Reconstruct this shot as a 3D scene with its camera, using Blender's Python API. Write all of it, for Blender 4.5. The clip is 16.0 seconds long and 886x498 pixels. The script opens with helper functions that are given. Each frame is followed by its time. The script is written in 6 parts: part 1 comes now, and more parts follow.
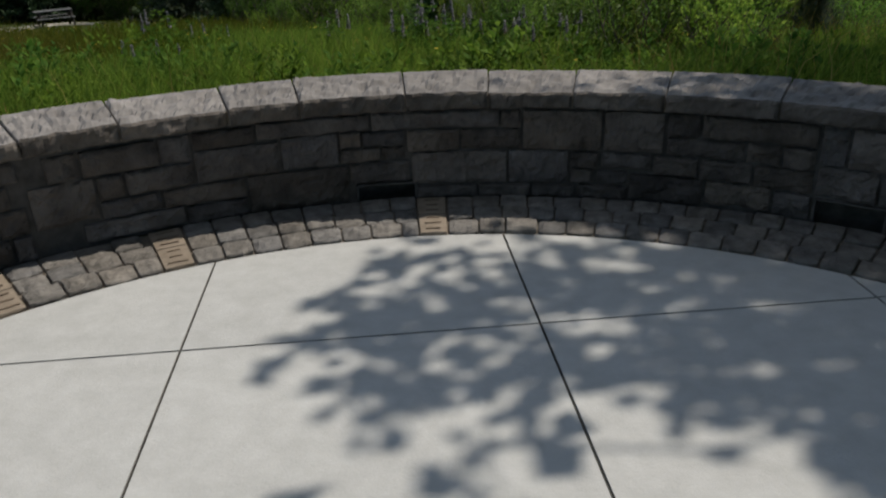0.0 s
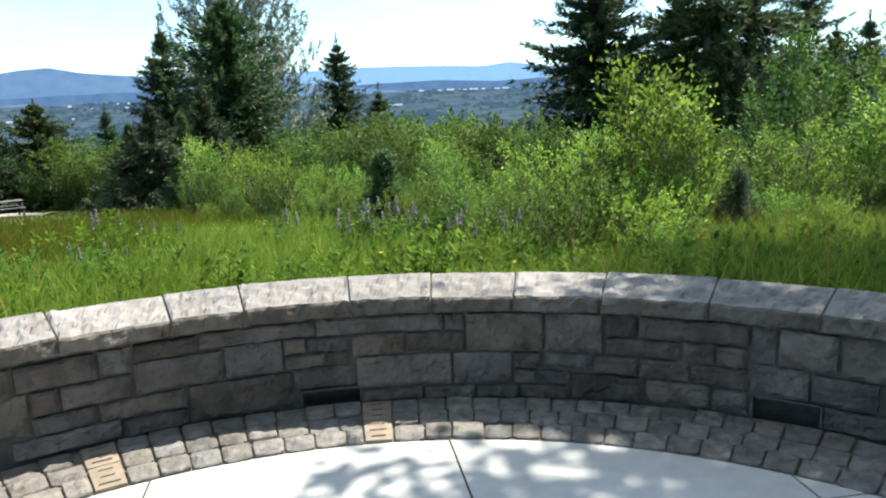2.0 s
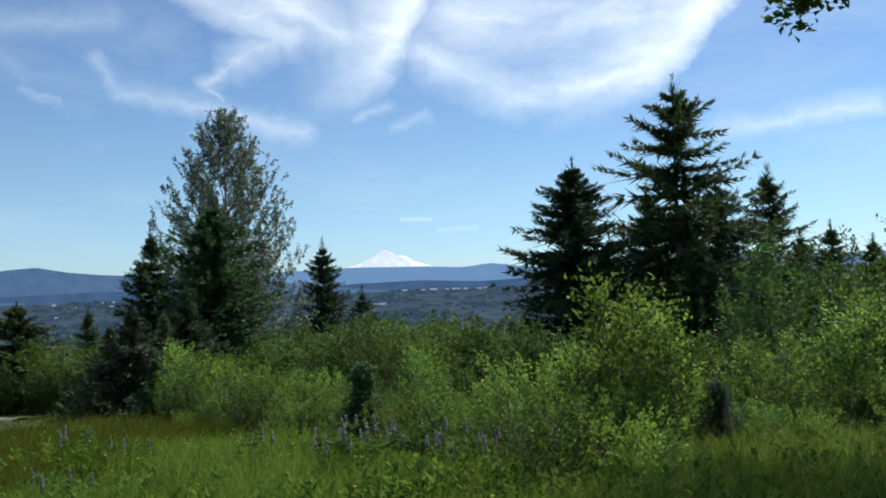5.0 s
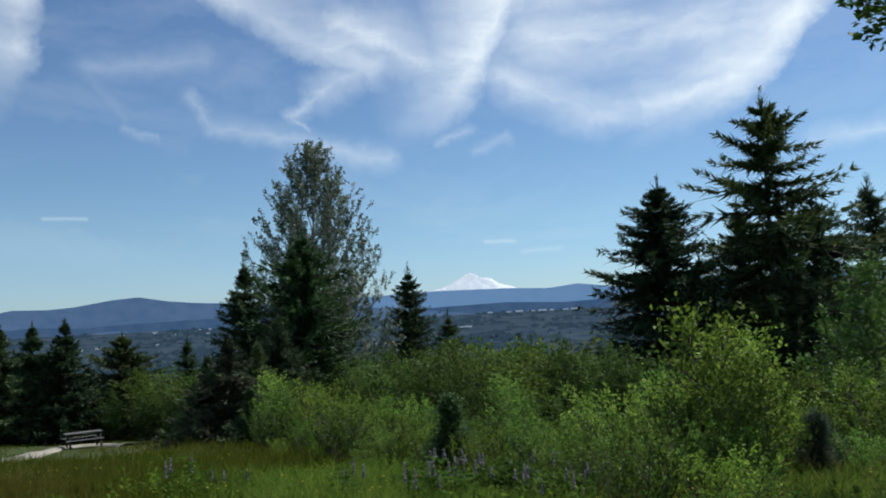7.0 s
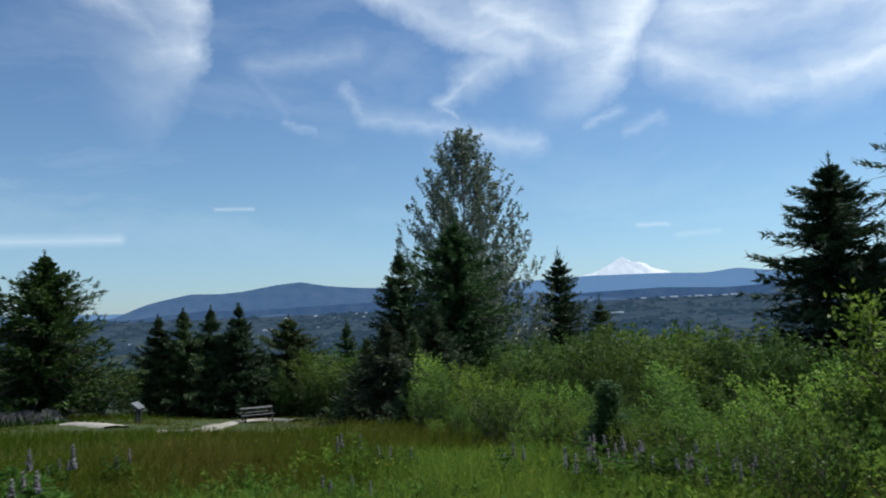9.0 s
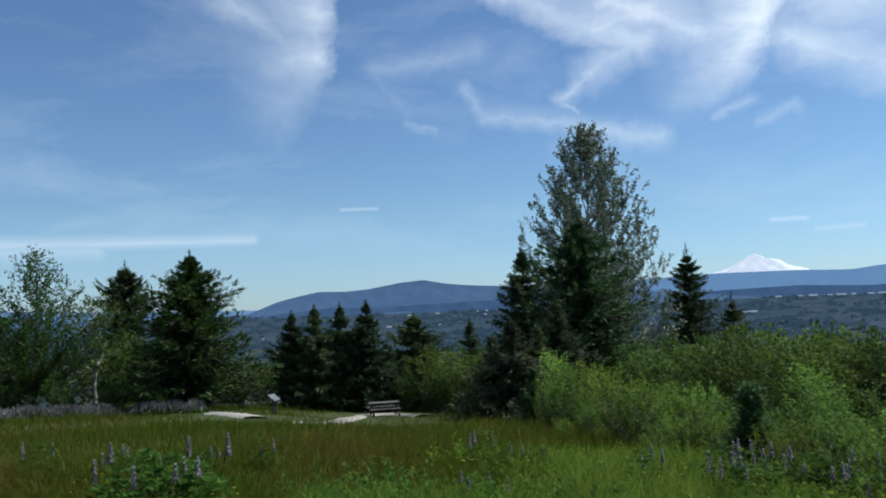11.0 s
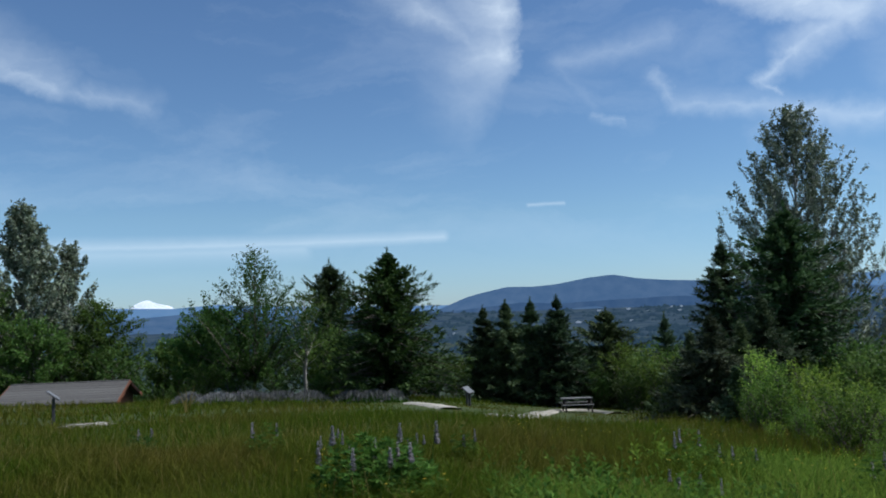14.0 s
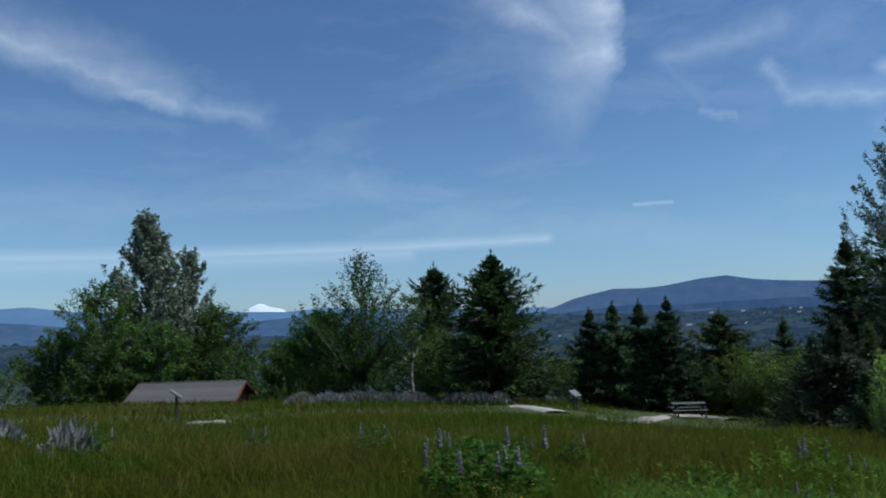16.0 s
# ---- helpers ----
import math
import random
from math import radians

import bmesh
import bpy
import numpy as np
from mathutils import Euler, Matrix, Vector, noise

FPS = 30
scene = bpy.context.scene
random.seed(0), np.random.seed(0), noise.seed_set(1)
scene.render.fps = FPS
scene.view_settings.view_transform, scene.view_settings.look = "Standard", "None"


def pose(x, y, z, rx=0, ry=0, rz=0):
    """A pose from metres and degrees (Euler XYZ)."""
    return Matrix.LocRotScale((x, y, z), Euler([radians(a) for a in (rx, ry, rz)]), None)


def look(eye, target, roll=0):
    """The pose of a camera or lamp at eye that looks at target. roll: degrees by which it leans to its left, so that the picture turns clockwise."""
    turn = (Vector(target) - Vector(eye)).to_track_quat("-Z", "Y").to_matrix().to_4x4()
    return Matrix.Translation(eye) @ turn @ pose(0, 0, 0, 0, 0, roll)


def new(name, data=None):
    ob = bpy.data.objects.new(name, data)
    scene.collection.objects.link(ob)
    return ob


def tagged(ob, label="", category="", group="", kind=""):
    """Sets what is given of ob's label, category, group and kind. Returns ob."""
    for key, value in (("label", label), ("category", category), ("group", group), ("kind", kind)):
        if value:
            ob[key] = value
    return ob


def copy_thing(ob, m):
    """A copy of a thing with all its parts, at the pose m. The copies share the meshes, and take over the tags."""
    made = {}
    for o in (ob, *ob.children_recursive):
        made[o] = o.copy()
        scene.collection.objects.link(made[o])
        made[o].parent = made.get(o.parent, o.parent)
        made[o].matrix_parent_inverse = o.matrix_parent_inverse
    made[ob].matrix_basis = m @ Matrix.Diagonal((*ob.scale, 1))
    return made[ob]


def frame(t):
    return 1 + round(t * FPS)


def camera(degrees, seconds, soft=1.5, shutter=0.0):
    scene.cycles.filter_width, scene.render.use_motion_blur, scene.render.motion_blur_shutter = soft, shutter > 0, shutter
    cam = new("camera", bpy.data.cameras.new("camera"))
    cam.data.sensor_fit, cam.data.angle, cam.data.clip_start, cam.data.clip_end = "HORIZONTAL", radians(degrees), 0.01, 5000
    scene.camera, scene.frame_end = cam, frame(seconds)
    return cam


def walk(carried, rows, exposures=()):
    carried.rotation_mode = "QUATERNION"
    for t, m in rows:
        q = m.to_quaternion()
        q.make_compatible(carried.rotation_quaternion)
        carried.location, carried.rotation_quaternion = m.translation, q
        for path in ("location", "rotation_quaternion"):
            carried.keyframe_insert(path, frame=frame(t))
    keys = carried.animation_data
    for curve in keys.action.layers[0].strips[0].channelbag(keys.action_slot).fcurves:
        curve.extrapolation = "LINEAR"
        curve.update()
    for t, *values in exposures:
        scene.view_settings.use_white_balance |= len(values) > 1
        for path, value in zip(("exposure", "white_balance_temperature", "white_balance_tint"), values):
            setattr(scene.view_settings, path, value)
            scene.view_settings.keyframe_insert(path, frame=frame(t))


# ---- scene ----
cam = camera(59.7, 16.0, soft=1.9, shutter=0.4)
PATH = [
    (0, (0.146, 0.588, 1.582), (0.16, 2.405, 0.744), -2.0),
    (0.5, (0.152, 0.595, 1.628), (0.199, 2.46, 0.906), -1.9),
    (1, (0.167, 0.598, 1.674), (0.26, 2.507, 1.085), -1.8),
    (1.5, (0.173, 0.594, 1.7), (0.3, 2.53, 1.217), -2.2),
    (2, (0.181, 0.587, 1.725), (0.344, 2.538, 1.319), -1.9),
    (2.5, (0.193, 0.58, 1.752), (0.389, 2.543, 1.427), -1.3),
    (3, (0.197, 0.565, 1.79), (0.438, 2.537, 1.558), -1.3),
    (3.5, (0.207, 0.564, 1.821), (0.453, 2.544, 1.68), -1.6),
    (4, (0.209, 0.58, 1.862), (0.441, 2.566, 1.816), -1.7),
    (4.5, (0.224, 0.567, 1.898), (0.459, 2.553, 1.947), -2.1),
    (4.7, (0.224, 0.554, 1.91), (0.463, 2.537, 1.992), -1.9),
    (6.8, (0.249, 0.411, 2.062), (0.279, 2.405, 2.205), -2.6),
    (7, (0.239, 0.385, 2.069), (0.25, 2.378, 2.236), -2.8),
    (7.5, (0.253, 0.289, 2.084), (0.181, 2.282, 2.243), -2.8),
    (8, (0.251, 0.211, 2.104), (0.07, 2.197, 2.256), -2.8),
    (8.5, (0.214, 0.197, 2.099), (-0.055, 2.173, 2.247), -2.7),
    (9, (0.152, 0.204, 2.094), (-0.221, 2.164, 2.24), -2.5),
    (11.5, (-0.021, 0.167, 2.097), (-0.757, 2.02, 2.253), -2.1),
    (12, (-0.059, 0.179, 2.091), (-0.863, 2.004, 2.249), -2.0),
    (12.5, (-0.093, 0.186, 2.072), (-0.971, 1.977, 2.23), -2.3),
    (13, (-0.123, 0.168, 2.075), (-1.078, 1.919, 2.227), -2.1),
    (13.5, (-0.105, 0.139, 2.084), (-1.135, 1.846, 2.233), -1.7),
    (14, (-0.091, 0.078, 2.089), (-1.195, 1.738, 2.247), -2.0),
    (14.5, (-0.104, 0.034, 2.096), (-1.227, 1.682, 2.254), -2.0),
    (15, (-0.1, 0.017, 2.097), (-1.283, 1.622, 2.259), -1.9),
    (15.5, (-0.121, 0.062, 2.098), (-1.371, 1.615, 2.262), -2.0),
    (16, (-0.163, 0.152, 2.082), (-1.478, 1.648, 2.256), -2.1),
]
EXPOSURES = [(0, -0.48, 6600, 10), (0.5, -0.1, 6600, 10), (1, 0.58, 6600, 10), (1.5, 1.05, 6550, 8), (2, 1.3, 6500, 6), (3, 1.35, 6450, 6), (4, 0.8, 6300, 10), (4.7, 0.26, 6200, 10), (7, -0.2, 6100, 10), (9, -0.12, 6000, 10), (12, -0.1, 5900, 10), (14, -0.17, 5800, 10), (16, -0.42, 5550, 10)]
walk(cam, [(t, look(eye, target, roll)) for t, eye, target, roll in PATH], EXPOSURES)

# ---- sun, sky and clouds ----
SUN_AZ, SUN_EL = 52.0, 53.5


def node(nt, kind, *values):
    """A node with its first inputs set or linked."""
    n = nt.nodes.new(kind)
    for i, v in enumerate(values):
        if v is None:
            continue
        if isinstance(v, bpy.types.NodeSocket):
            nt.links.new(v, n.inputs[i])
        else:
            n.inputs[i].default_value = v
    return n


def mth(nt, op, *values, clamp=False):
    n = node(nt, "ShaderNodeMath", *values)
    n.operation, n.use_clamp = op, clamp
    return n.outputs[0]


def vec(nt, op, *values):
    n = node(nt, "ShaderNodeVectorMath", *values)
    n.operation = op
    return n


def noise_tex(nt, coord, scale, detail=4.0, rough=0.55, warp=0.0):
    n = nt.nodes.new("ShaderNodeTexNoise")
    nt.links.new(coord, n.inputs["Vector"])
    n.inputs["Scale"].default_value, n.inputs["Detail"].default_value = scale, detail
    n.inputs["Roughness"].default_value, n.inputs["Distortion"].default_value = rough, warp
    return n


def ramp(nt, fac, *stops):
    n = nt.nodes.new("ShaderNodeValToRGB")
    nt.links.new(fac, n.inputs[0])
    while len(n.color_ramp.elements) < len(stops):
        n.color_ramp.elements.new(0.5)
    for e, (p, c) in zip(n.color_ramp.elements, stops):
        e.position = p
        e.color = (*c, 1) if isinstance(c, tuple) else (c, c, c, 1)
    return n.outputs[0]


def mix_rgb(nt, fac, a, b, blend="MIX"):
    n = nt.nodes.new("ShaderNodeMix")
    n.data_type, n.blend_type = "RGBA", blend
    for sock, v in ((n.inputs[0], fac), (n.inputs[6], a), (n.inputs[7], b)):
        if isinstance(v, bpy.types.NodeSocket):
            nt.links.new(v, sock)
        else:
            sock.default_value = (*v, 1) if isinstance(v, tuple) else v
    return n.outputs[2]


def make_sky():
    world = bpy.data.worlds.new("sky")
    world.use_nodes = True
    nt = world.node_tree
    nt.nodes.clear()
    sky = nt.nodes.new("ShaderNodeTexSky")
    sky.sky_type, sky.sun_disc = "NISHITA", False
    sky.sun_elevation, sky.sun_rotation = radians(SUN_EL), radians(SUN_AZ)
    sky.altitude, sky.air_density, sky.dust_density, sky.ozone_density = 300, 1.0, 0.2, 3.0
    d = nt.nodes.new("ShaderNodeTexCoord").outputs["Generated"]
    xyz = node(nt, "ShaderNodeSeparateXYZ", d)
    az = mth(nt, "MULTIPLY", mth(nt, "ARCTAN2", xyz.outputs[0], xyz.outputs[1]), 57.2958)
    el = mth(nt, "MULTIPLY", mth(nt, "ARCSINE", xyz.outputs[2]), 57.2958)
    place = node(nt, "ShaderNodeCombineXYZ", az, el, 0.0).outputs[0]
    bend = vec(nt, "SUBTRACT", noise_tex(nt, place, 0.11, 3).outputs["Color"], (0.5, 0.5, 0.5)).outputs[0]
    place = vec(nt, "MULTIPLY_ADD", bend, (2.4, 1.7, 0.0), place).outputs[0]
    fine = vec(nt, "SUBTRACT", noise_tex(nt, place, 0.7, 5, 0.65).outputs["Color"], (0.5, 0.5, 0.5)).outputs[0]
    place = vec(nt, "MULTIPLY_ADD", fine, (1.9, 1.3, 0.0), place).outputs[0]
    # cirrus streaks: from and to (bearing, height), reach to the left and to the right of that way, strength
    streaks = [
        ((-17.4, 15.9), (-16.0, 13.9), 0.6, 0.8, 0.27), ((-16.0, 13.9), (-10.0, 12.75), 1.1, 0.8, 0.29), ((-10.0, 12.75), (-3.6, 11.6), 1.0, 1.3, 0.28),
        ((-10.7, 14.5), (-9.7, 13.6), 0.4, 0.4, 0.30), ((-10.7, 14.5), (-8.4, 16.5), 0.7, 0.7, 0.34), ((-8.4, 16.5), (-4.0, 18.6), 1.4, 1.3, 0.40),
        ((-15.6, 23.2), (-4.6, 18.2), 5.0, 0.9, 0.50), ((-7.0, 21.2), (1.0, 17.4), 3.4, 1.5, 0.52), ((5.6, 22.6), (2.0, 16.4), 1.1, 4.6, 0.80),
        ((5.2, 17.2), (11.6, 13.8), 2.6, 1.6, 0.50), ((11.6, 13.8), (16.0, 14.2), 2.4, 1.3, 0.55), ((16.0, 14.2), (22.0, 14.9), 2.6, 1.2, 0.70), ((22.0, 14.9), (27.2, 19.6), 6.0, 0.7, 0.78),
        ((8.0, 19.6), (21.0, 18.6), 4.5, 3.0, 0.62), ((7.0, 22.5), (24.0, 23.5), 3.5, 3.0, 0.60), ((26.5, 10.2), (36.0, 10.8), 1.0, 0.7, 0.42),
        ((-28.5, 23.5), (-28.8, 18.6), 0.8, 5.5, 0.46), ((-36.8, 23.0), (-31.0, 19.6), 2.4, 1.5, 0.34), ((-24.2, 17.2), (-21.8, 14.4), 1.2, 0.8, 0.10), ((-22.1, 13.5), (-19.8, 12.95), 0.3, 0.4, 0.15),
        ((0.3, 12.6), (2.6, 13.5), 0.5, 0.5, 0.22), ((3.4, 12.0), (5.4, 12.8), 0.5, 0.5, 0.22), ((-24.0, 17.6), (-17.0, 18.6), 1.2, 1.2, 0.16),
        ((-74.0, 19.4), (-64.5, 16.9), 2.4, 1.2, 0.33), ((-64.5, 16.9), (-60.8, 15.25), 2.0, 0.75, 0.41), ((-60.8, 15.25), (-54.6, 14.6), 1.1, 0.7, 0.20),
    ]
    thin = [((-78.0, 4.6), (-33.6, 5.42), 0.6, 0.45, 0.38), ((-78.0, 4.0), (-44.0, 4.75), 0.9, 0.9, 0.32), ((-27.2, 7.52), (-24.6, 7.55), 0.14, 0.16, 0.26), ((3.4, 5.2), (5.6, 5.1), 0.2, 0.2, 0.35), ((6.2, 4.3), (9.0, 4.4), 0.2, 0.25, 0.28)]
    straight = node(nt, "ShaderNodeCombineXYZ", az, el, 0.0).outputs[0]
    soft = vec(nt, "MULTIPLY_ADD", fine, (0.8, 0.22, 0.0), straight).outputs[0]
    total = lines = None
    for group, p in ((streaks, place), (thin, soft)):
        for a, b, port, starboard, strong in group:
            ab = Vector((b[0] - a[0], b[1] - a[1], 0))
            across = Vector((-ab.y, ab.x, 0)).normalized()
            rel = vec(nt, "SUBTRACT", p, (*a, 0.0)).outputs[0]
            along = mth(nt, "MULTIPLY", vec(nt, "DOT_PRODUCT", rel, tuple(ab)).outputs["Value"], 1 / ab.length_squared, clamp=True)
            scaled = vec(nt, "SCALE", tuple(ab))
            nt.links.new(along, scaled.inputs["Scale"])
            far = vec(nt, "LENGTH", vec(nt, "SUBTRACT", rel, scaled.outputs[0]).outputs[0]).outputs["Value"]
            side = mth(nt, "MULTIPLY_ADD", vec(nt, "DOT_PRODUCT", rel, tuple(across)).outputs["Value"], 0.5 / (min(port, starboard) + 0.25 * max(port, starboard)), 0.5, clamp=True)
            wide = mth(nt, "MULTIPLY_ADD", side, (port - starboard) * 1.6, starboard * 1.6)
            m = mth(nt, "SUBTRACT", 1.0, mth(nt, "DIVIDE", far, wide), clamp=True)
            m = mth(nt, "MULTIPLY", mth(nt, "POWER", m, 1.6), strong * 1.4)
            if group is thin:
                lines = m if lines is None else mth(nt, "MAXIMUM", lines, m)
            else:
                total = m if total is None else mth(nt, "MAXIMUM", total, m)
    stretch = vec(nt, "MULTIPLY", place, (0.10, 0.34, 1.0)).outputs[0]
    fibre = ramp(nt, noise_tex(nt, stretch, 1.0, 7, 0.58, 0.35).outputs[0], (0.20, 0.24), (0.70, 1.0))
    veil = mth(nt, "MULTIPLY", ramp(nt, noise_tex(nt, stretch, 0.5, 7, 0.6, 0.6).outputs[0], (0.48, 0.0), (0.8, 0.5)), 0.35)
    cover = mth(nt, "MAXIMUM", mth(nt, "MULTIPLY", total, fibre), veil)
    cover = mth(nt, "MAXIMUM", cover, mth(nt, "MULTIPLY", lines, mth(nt, "MULTIPLY_ADD", fibre, 0.3, 0.55)))
    # unseen cirrus added overhead to whiten the fill light
    overhead = mth(nt, "MULTIPLY", mth(nt, "SUBTRACT", el, 24.0), 0.045, clamp=True)
    cover = mth(nt, "MAXIMUM", cover, mth(nt, "MULTIPLY", overhead, mth(nt, "MULTIPLY", fibre, 0.42)))
    above = mth(nt, "MULTIPLY", mth(nt, "SUBTRACT", el, 2.0), 0.25, clamp=True)
    cover = mth(nt, "MULTIPLY", cover, above, clamp=True)
    haze = ramp(nt, mth(nt, "MULTIPLY", el, 0.05, clamp=True), (0.0, (0.72, 0.93, 1.22)), (0.12, (0.80, 0.97, 1.15)), (0.35, (0.945, 1.055, 1.07)), (1.0, (0.96, 1.045, 1.085)))
    clear = mix_rgb(nt, 1.0, sky.outputs[0], haze, "MULTIPLY")
    colour = mix_rgb(nt, cover, clear, (10.4, 11.1, 11.2))
    back = node(nt, "ShaderNodeBackground", colour, 0.10)
    nt.links.new(back.outputs[0], nt.nodes.new("ShaderNodeOutputWorld").inputs[0])
    scene.world = world


make_sky()
sun = new("sun", bpy.data.lights.new("sun", "SUN"))
sun.data.energy, sun.data.angle, sun.data.color = 5.0, radians(0.55), (1.0, 0.95, 0.87)
SUN_WAY = Vector((math.sin(radians(SUN_AZ)) * math.cos(radians(SUN_EL)), math.cos(radians(SUN_AZ)) * math.cos(radians(SUN_EL)), math.sin(radians(SUN_EL))))
sun.matrix_world = look(SUN_WAY * 60, (0, 0, 0))


# ---- materials ----
def material(name, low, high, scale=6.0, rough=0.8, bump=0.3, bump_scale=40.0, big=0.8, vary=0.15, gloss=0.3, stretch=(1, 1, 1), metal=0.0, dist=0.01, hues=0.0):
    """Two-scale mottled colour with grain in relief; vary: how much single objects differ."""
    m = bpy.data.materials.new(name)
    m.use_nodes = True
    nt = m.node_tree
    b = nt.nodes["Principled BSDF"]
    c = vec(nt, "MULTIPLY", nt.nodes.new("ShaderNodeTexCoord").outputs["Object"], stretch).outputs[0]
    info = nt.nodes.new("ShaderNodeObjectInfo").outputs["Random"]
    c = vec(nt, "ADD", c, node(nt, "ShaderNodeCombineXYZ", mth(nt, "MULTIPLY", info, 37.0), 0.0, 0.0).outputs[0]).outputs[0]
    grain = noise_tex(nt, c, scale, 6, 0.6)
    large = noise_tex(nt, c, scale * 0.13, 3)
    col = ramp(nt, grain.outputs[0], (0.28, low), (0.72, high))
    shade = mth(nt, "ADD", 1 - big * 0.5, mth(nt, "MULTIPLY", large.outputs[0], big))
    shade = mth(nt, "MULTIPLY", shade, mth(nt, "ADD", 1 - vary, mth(nt, "MULTIPLY", info, 2 * vary)))
    grey = node(nt, "ShaderNodeCombineXYZ", shade, shade, shade).outputs[0]
    if hues:
        tone = ramp(nt, mth(nt, "FRACT", mth(nt, "MULTIPLY", info, 5.77)), (0.0, (0.84, 0.95, 1.14)), (0.45, (1.0, 1.0, 1.0)), (1.0, (1.14, 1.02, 0.86)))
        col = mix_rgb(nt, hues, col, mix_rgb(nt, 1.0, col, tone, "MULTIPLY"))
    nt.links.new(mix_rgb(nt, 1.0, col, grey, "MULTIPLY"), b.inputs["Base Color"])
    b.inputs["Roughness"].default_value, b.inputs["Metallic"].default_value = rough, metal
    b.inputs["Specular IOR Level"].default_value = gloss
    if bump:
        bn = nt.nodes.new("ShaderNodeBump")
        bn.inputs["Strength"].default_value, bn.inputs["Distance"].default_value = bump, dist
        nt.links.new(noise_tex(nt, c, bump_scale, 6, 0.6).outputs[0], bn.inputs["Height"])
        nt.links.new(bn.outputs[0], b.inputs["Normal"])
    return m


def leafy(name, low, high, glow=0.35, rough=0.6, gloss=0.15, patch=0.0, patch_colour=(0.2, 0.14, 0.05), vary=0.25, clump=0.6, hues=0.9):
    """Leaves: each one differs, some light passes through; patch: how much broad patches turn to another colour."""
    m = bpy.data.materials.new(name)
    m.use_nodes = True
    nt = m.node_tree
    b = nt.nodes["Principled BSDF"]
    geo = nt.nodes.new("ShaderNodeNewGeometry")
    info = nt.nodes.new("ShaderNodeObjectInfo").outputs["Random"]
    col = ramp(nt, geo.outputs["Random Per Island"], (0.0, low), (1.0, high))
    where = geo.outputs["Position"]
    mid = noise_tex(nt, where, clump, 3)
    shade = mth(nt, "ADD", 0.62, mth(nt, "MULTIPLY", mid.outputs[0], 0.76))
    shade = mth(nt, "MULTIPLY", shade, mth(nt, "ADD", 1 - vary, mth(nt, "MULTIPLY", info, 2 * vary)))
    hue = ramp(nt, mth(nt, "FRACT", mth(nt, "MULTIPLY", info, 7.31)), (0.0, (0.82, 0.97, 1.02)), (0.5, (1.0, 1.0, 1.0)), (1.0, (1.14, 1.03, 0.80)))
    col = mix_rgb(nt, hues, col, mix_rgb(nt, 1.0, col, hue, "MULTIPLY"))
    if patch:
        f = mth(nt, "MULTIPLY", ramp(nt, noise_tex(nt, where, 0.22, 5, 0.6).outputs[0], (0.42, 0.0), (0.62, 1.0)), patch)
        col = mix_rgb(nt, f, col, patch_colour)
    col = mix_rgb(nt, 1.0, col, node(nt, "ShaderNodeCombineXYZ", shade, shade, shade).outputs[0], "MULTIPLY")
    nt.links.new(col, b.inputs["Base Color"])
    b.inputs["Roughness"].default_value, b.inputs["Specular IOR Level"].default_value = rough, gloss
    tr = node(nt, "ShaderNodeBsdfTranslucent", col)
    mixer = node(nt, "ShaderNodeMixShader", glow, b.outputs[0], tr.outputs[0])
    nt.links.new(mixer.outputs[0], nt.nodes["Material Output"].inputs[0])
    return m


def distance(name, low, high, haze_glow, share, scale, stretch=(1, 1, 1)):
    """Far country of the backdrop: its own colour, and the haze before it put in as glow."""
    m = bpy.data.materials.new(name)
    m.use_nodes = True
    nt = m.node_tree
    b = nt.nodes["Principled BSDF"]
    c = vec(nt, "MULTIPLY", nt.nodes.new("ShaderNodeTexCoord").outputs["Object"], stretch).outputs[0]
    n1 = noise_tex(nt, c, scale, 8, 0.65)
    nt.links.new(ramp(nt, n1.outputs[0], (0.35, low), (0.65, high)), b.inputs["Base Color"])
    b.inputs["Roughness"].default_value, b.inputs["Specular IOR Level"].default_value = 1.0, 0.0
    em = node(nt, "ShaderNodeEmission", (*haze_glow, 1), 1.0)
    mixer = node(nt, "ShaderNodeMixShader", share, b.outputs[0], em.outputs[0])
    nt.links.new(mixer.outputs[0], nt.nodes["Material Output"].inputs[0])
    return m


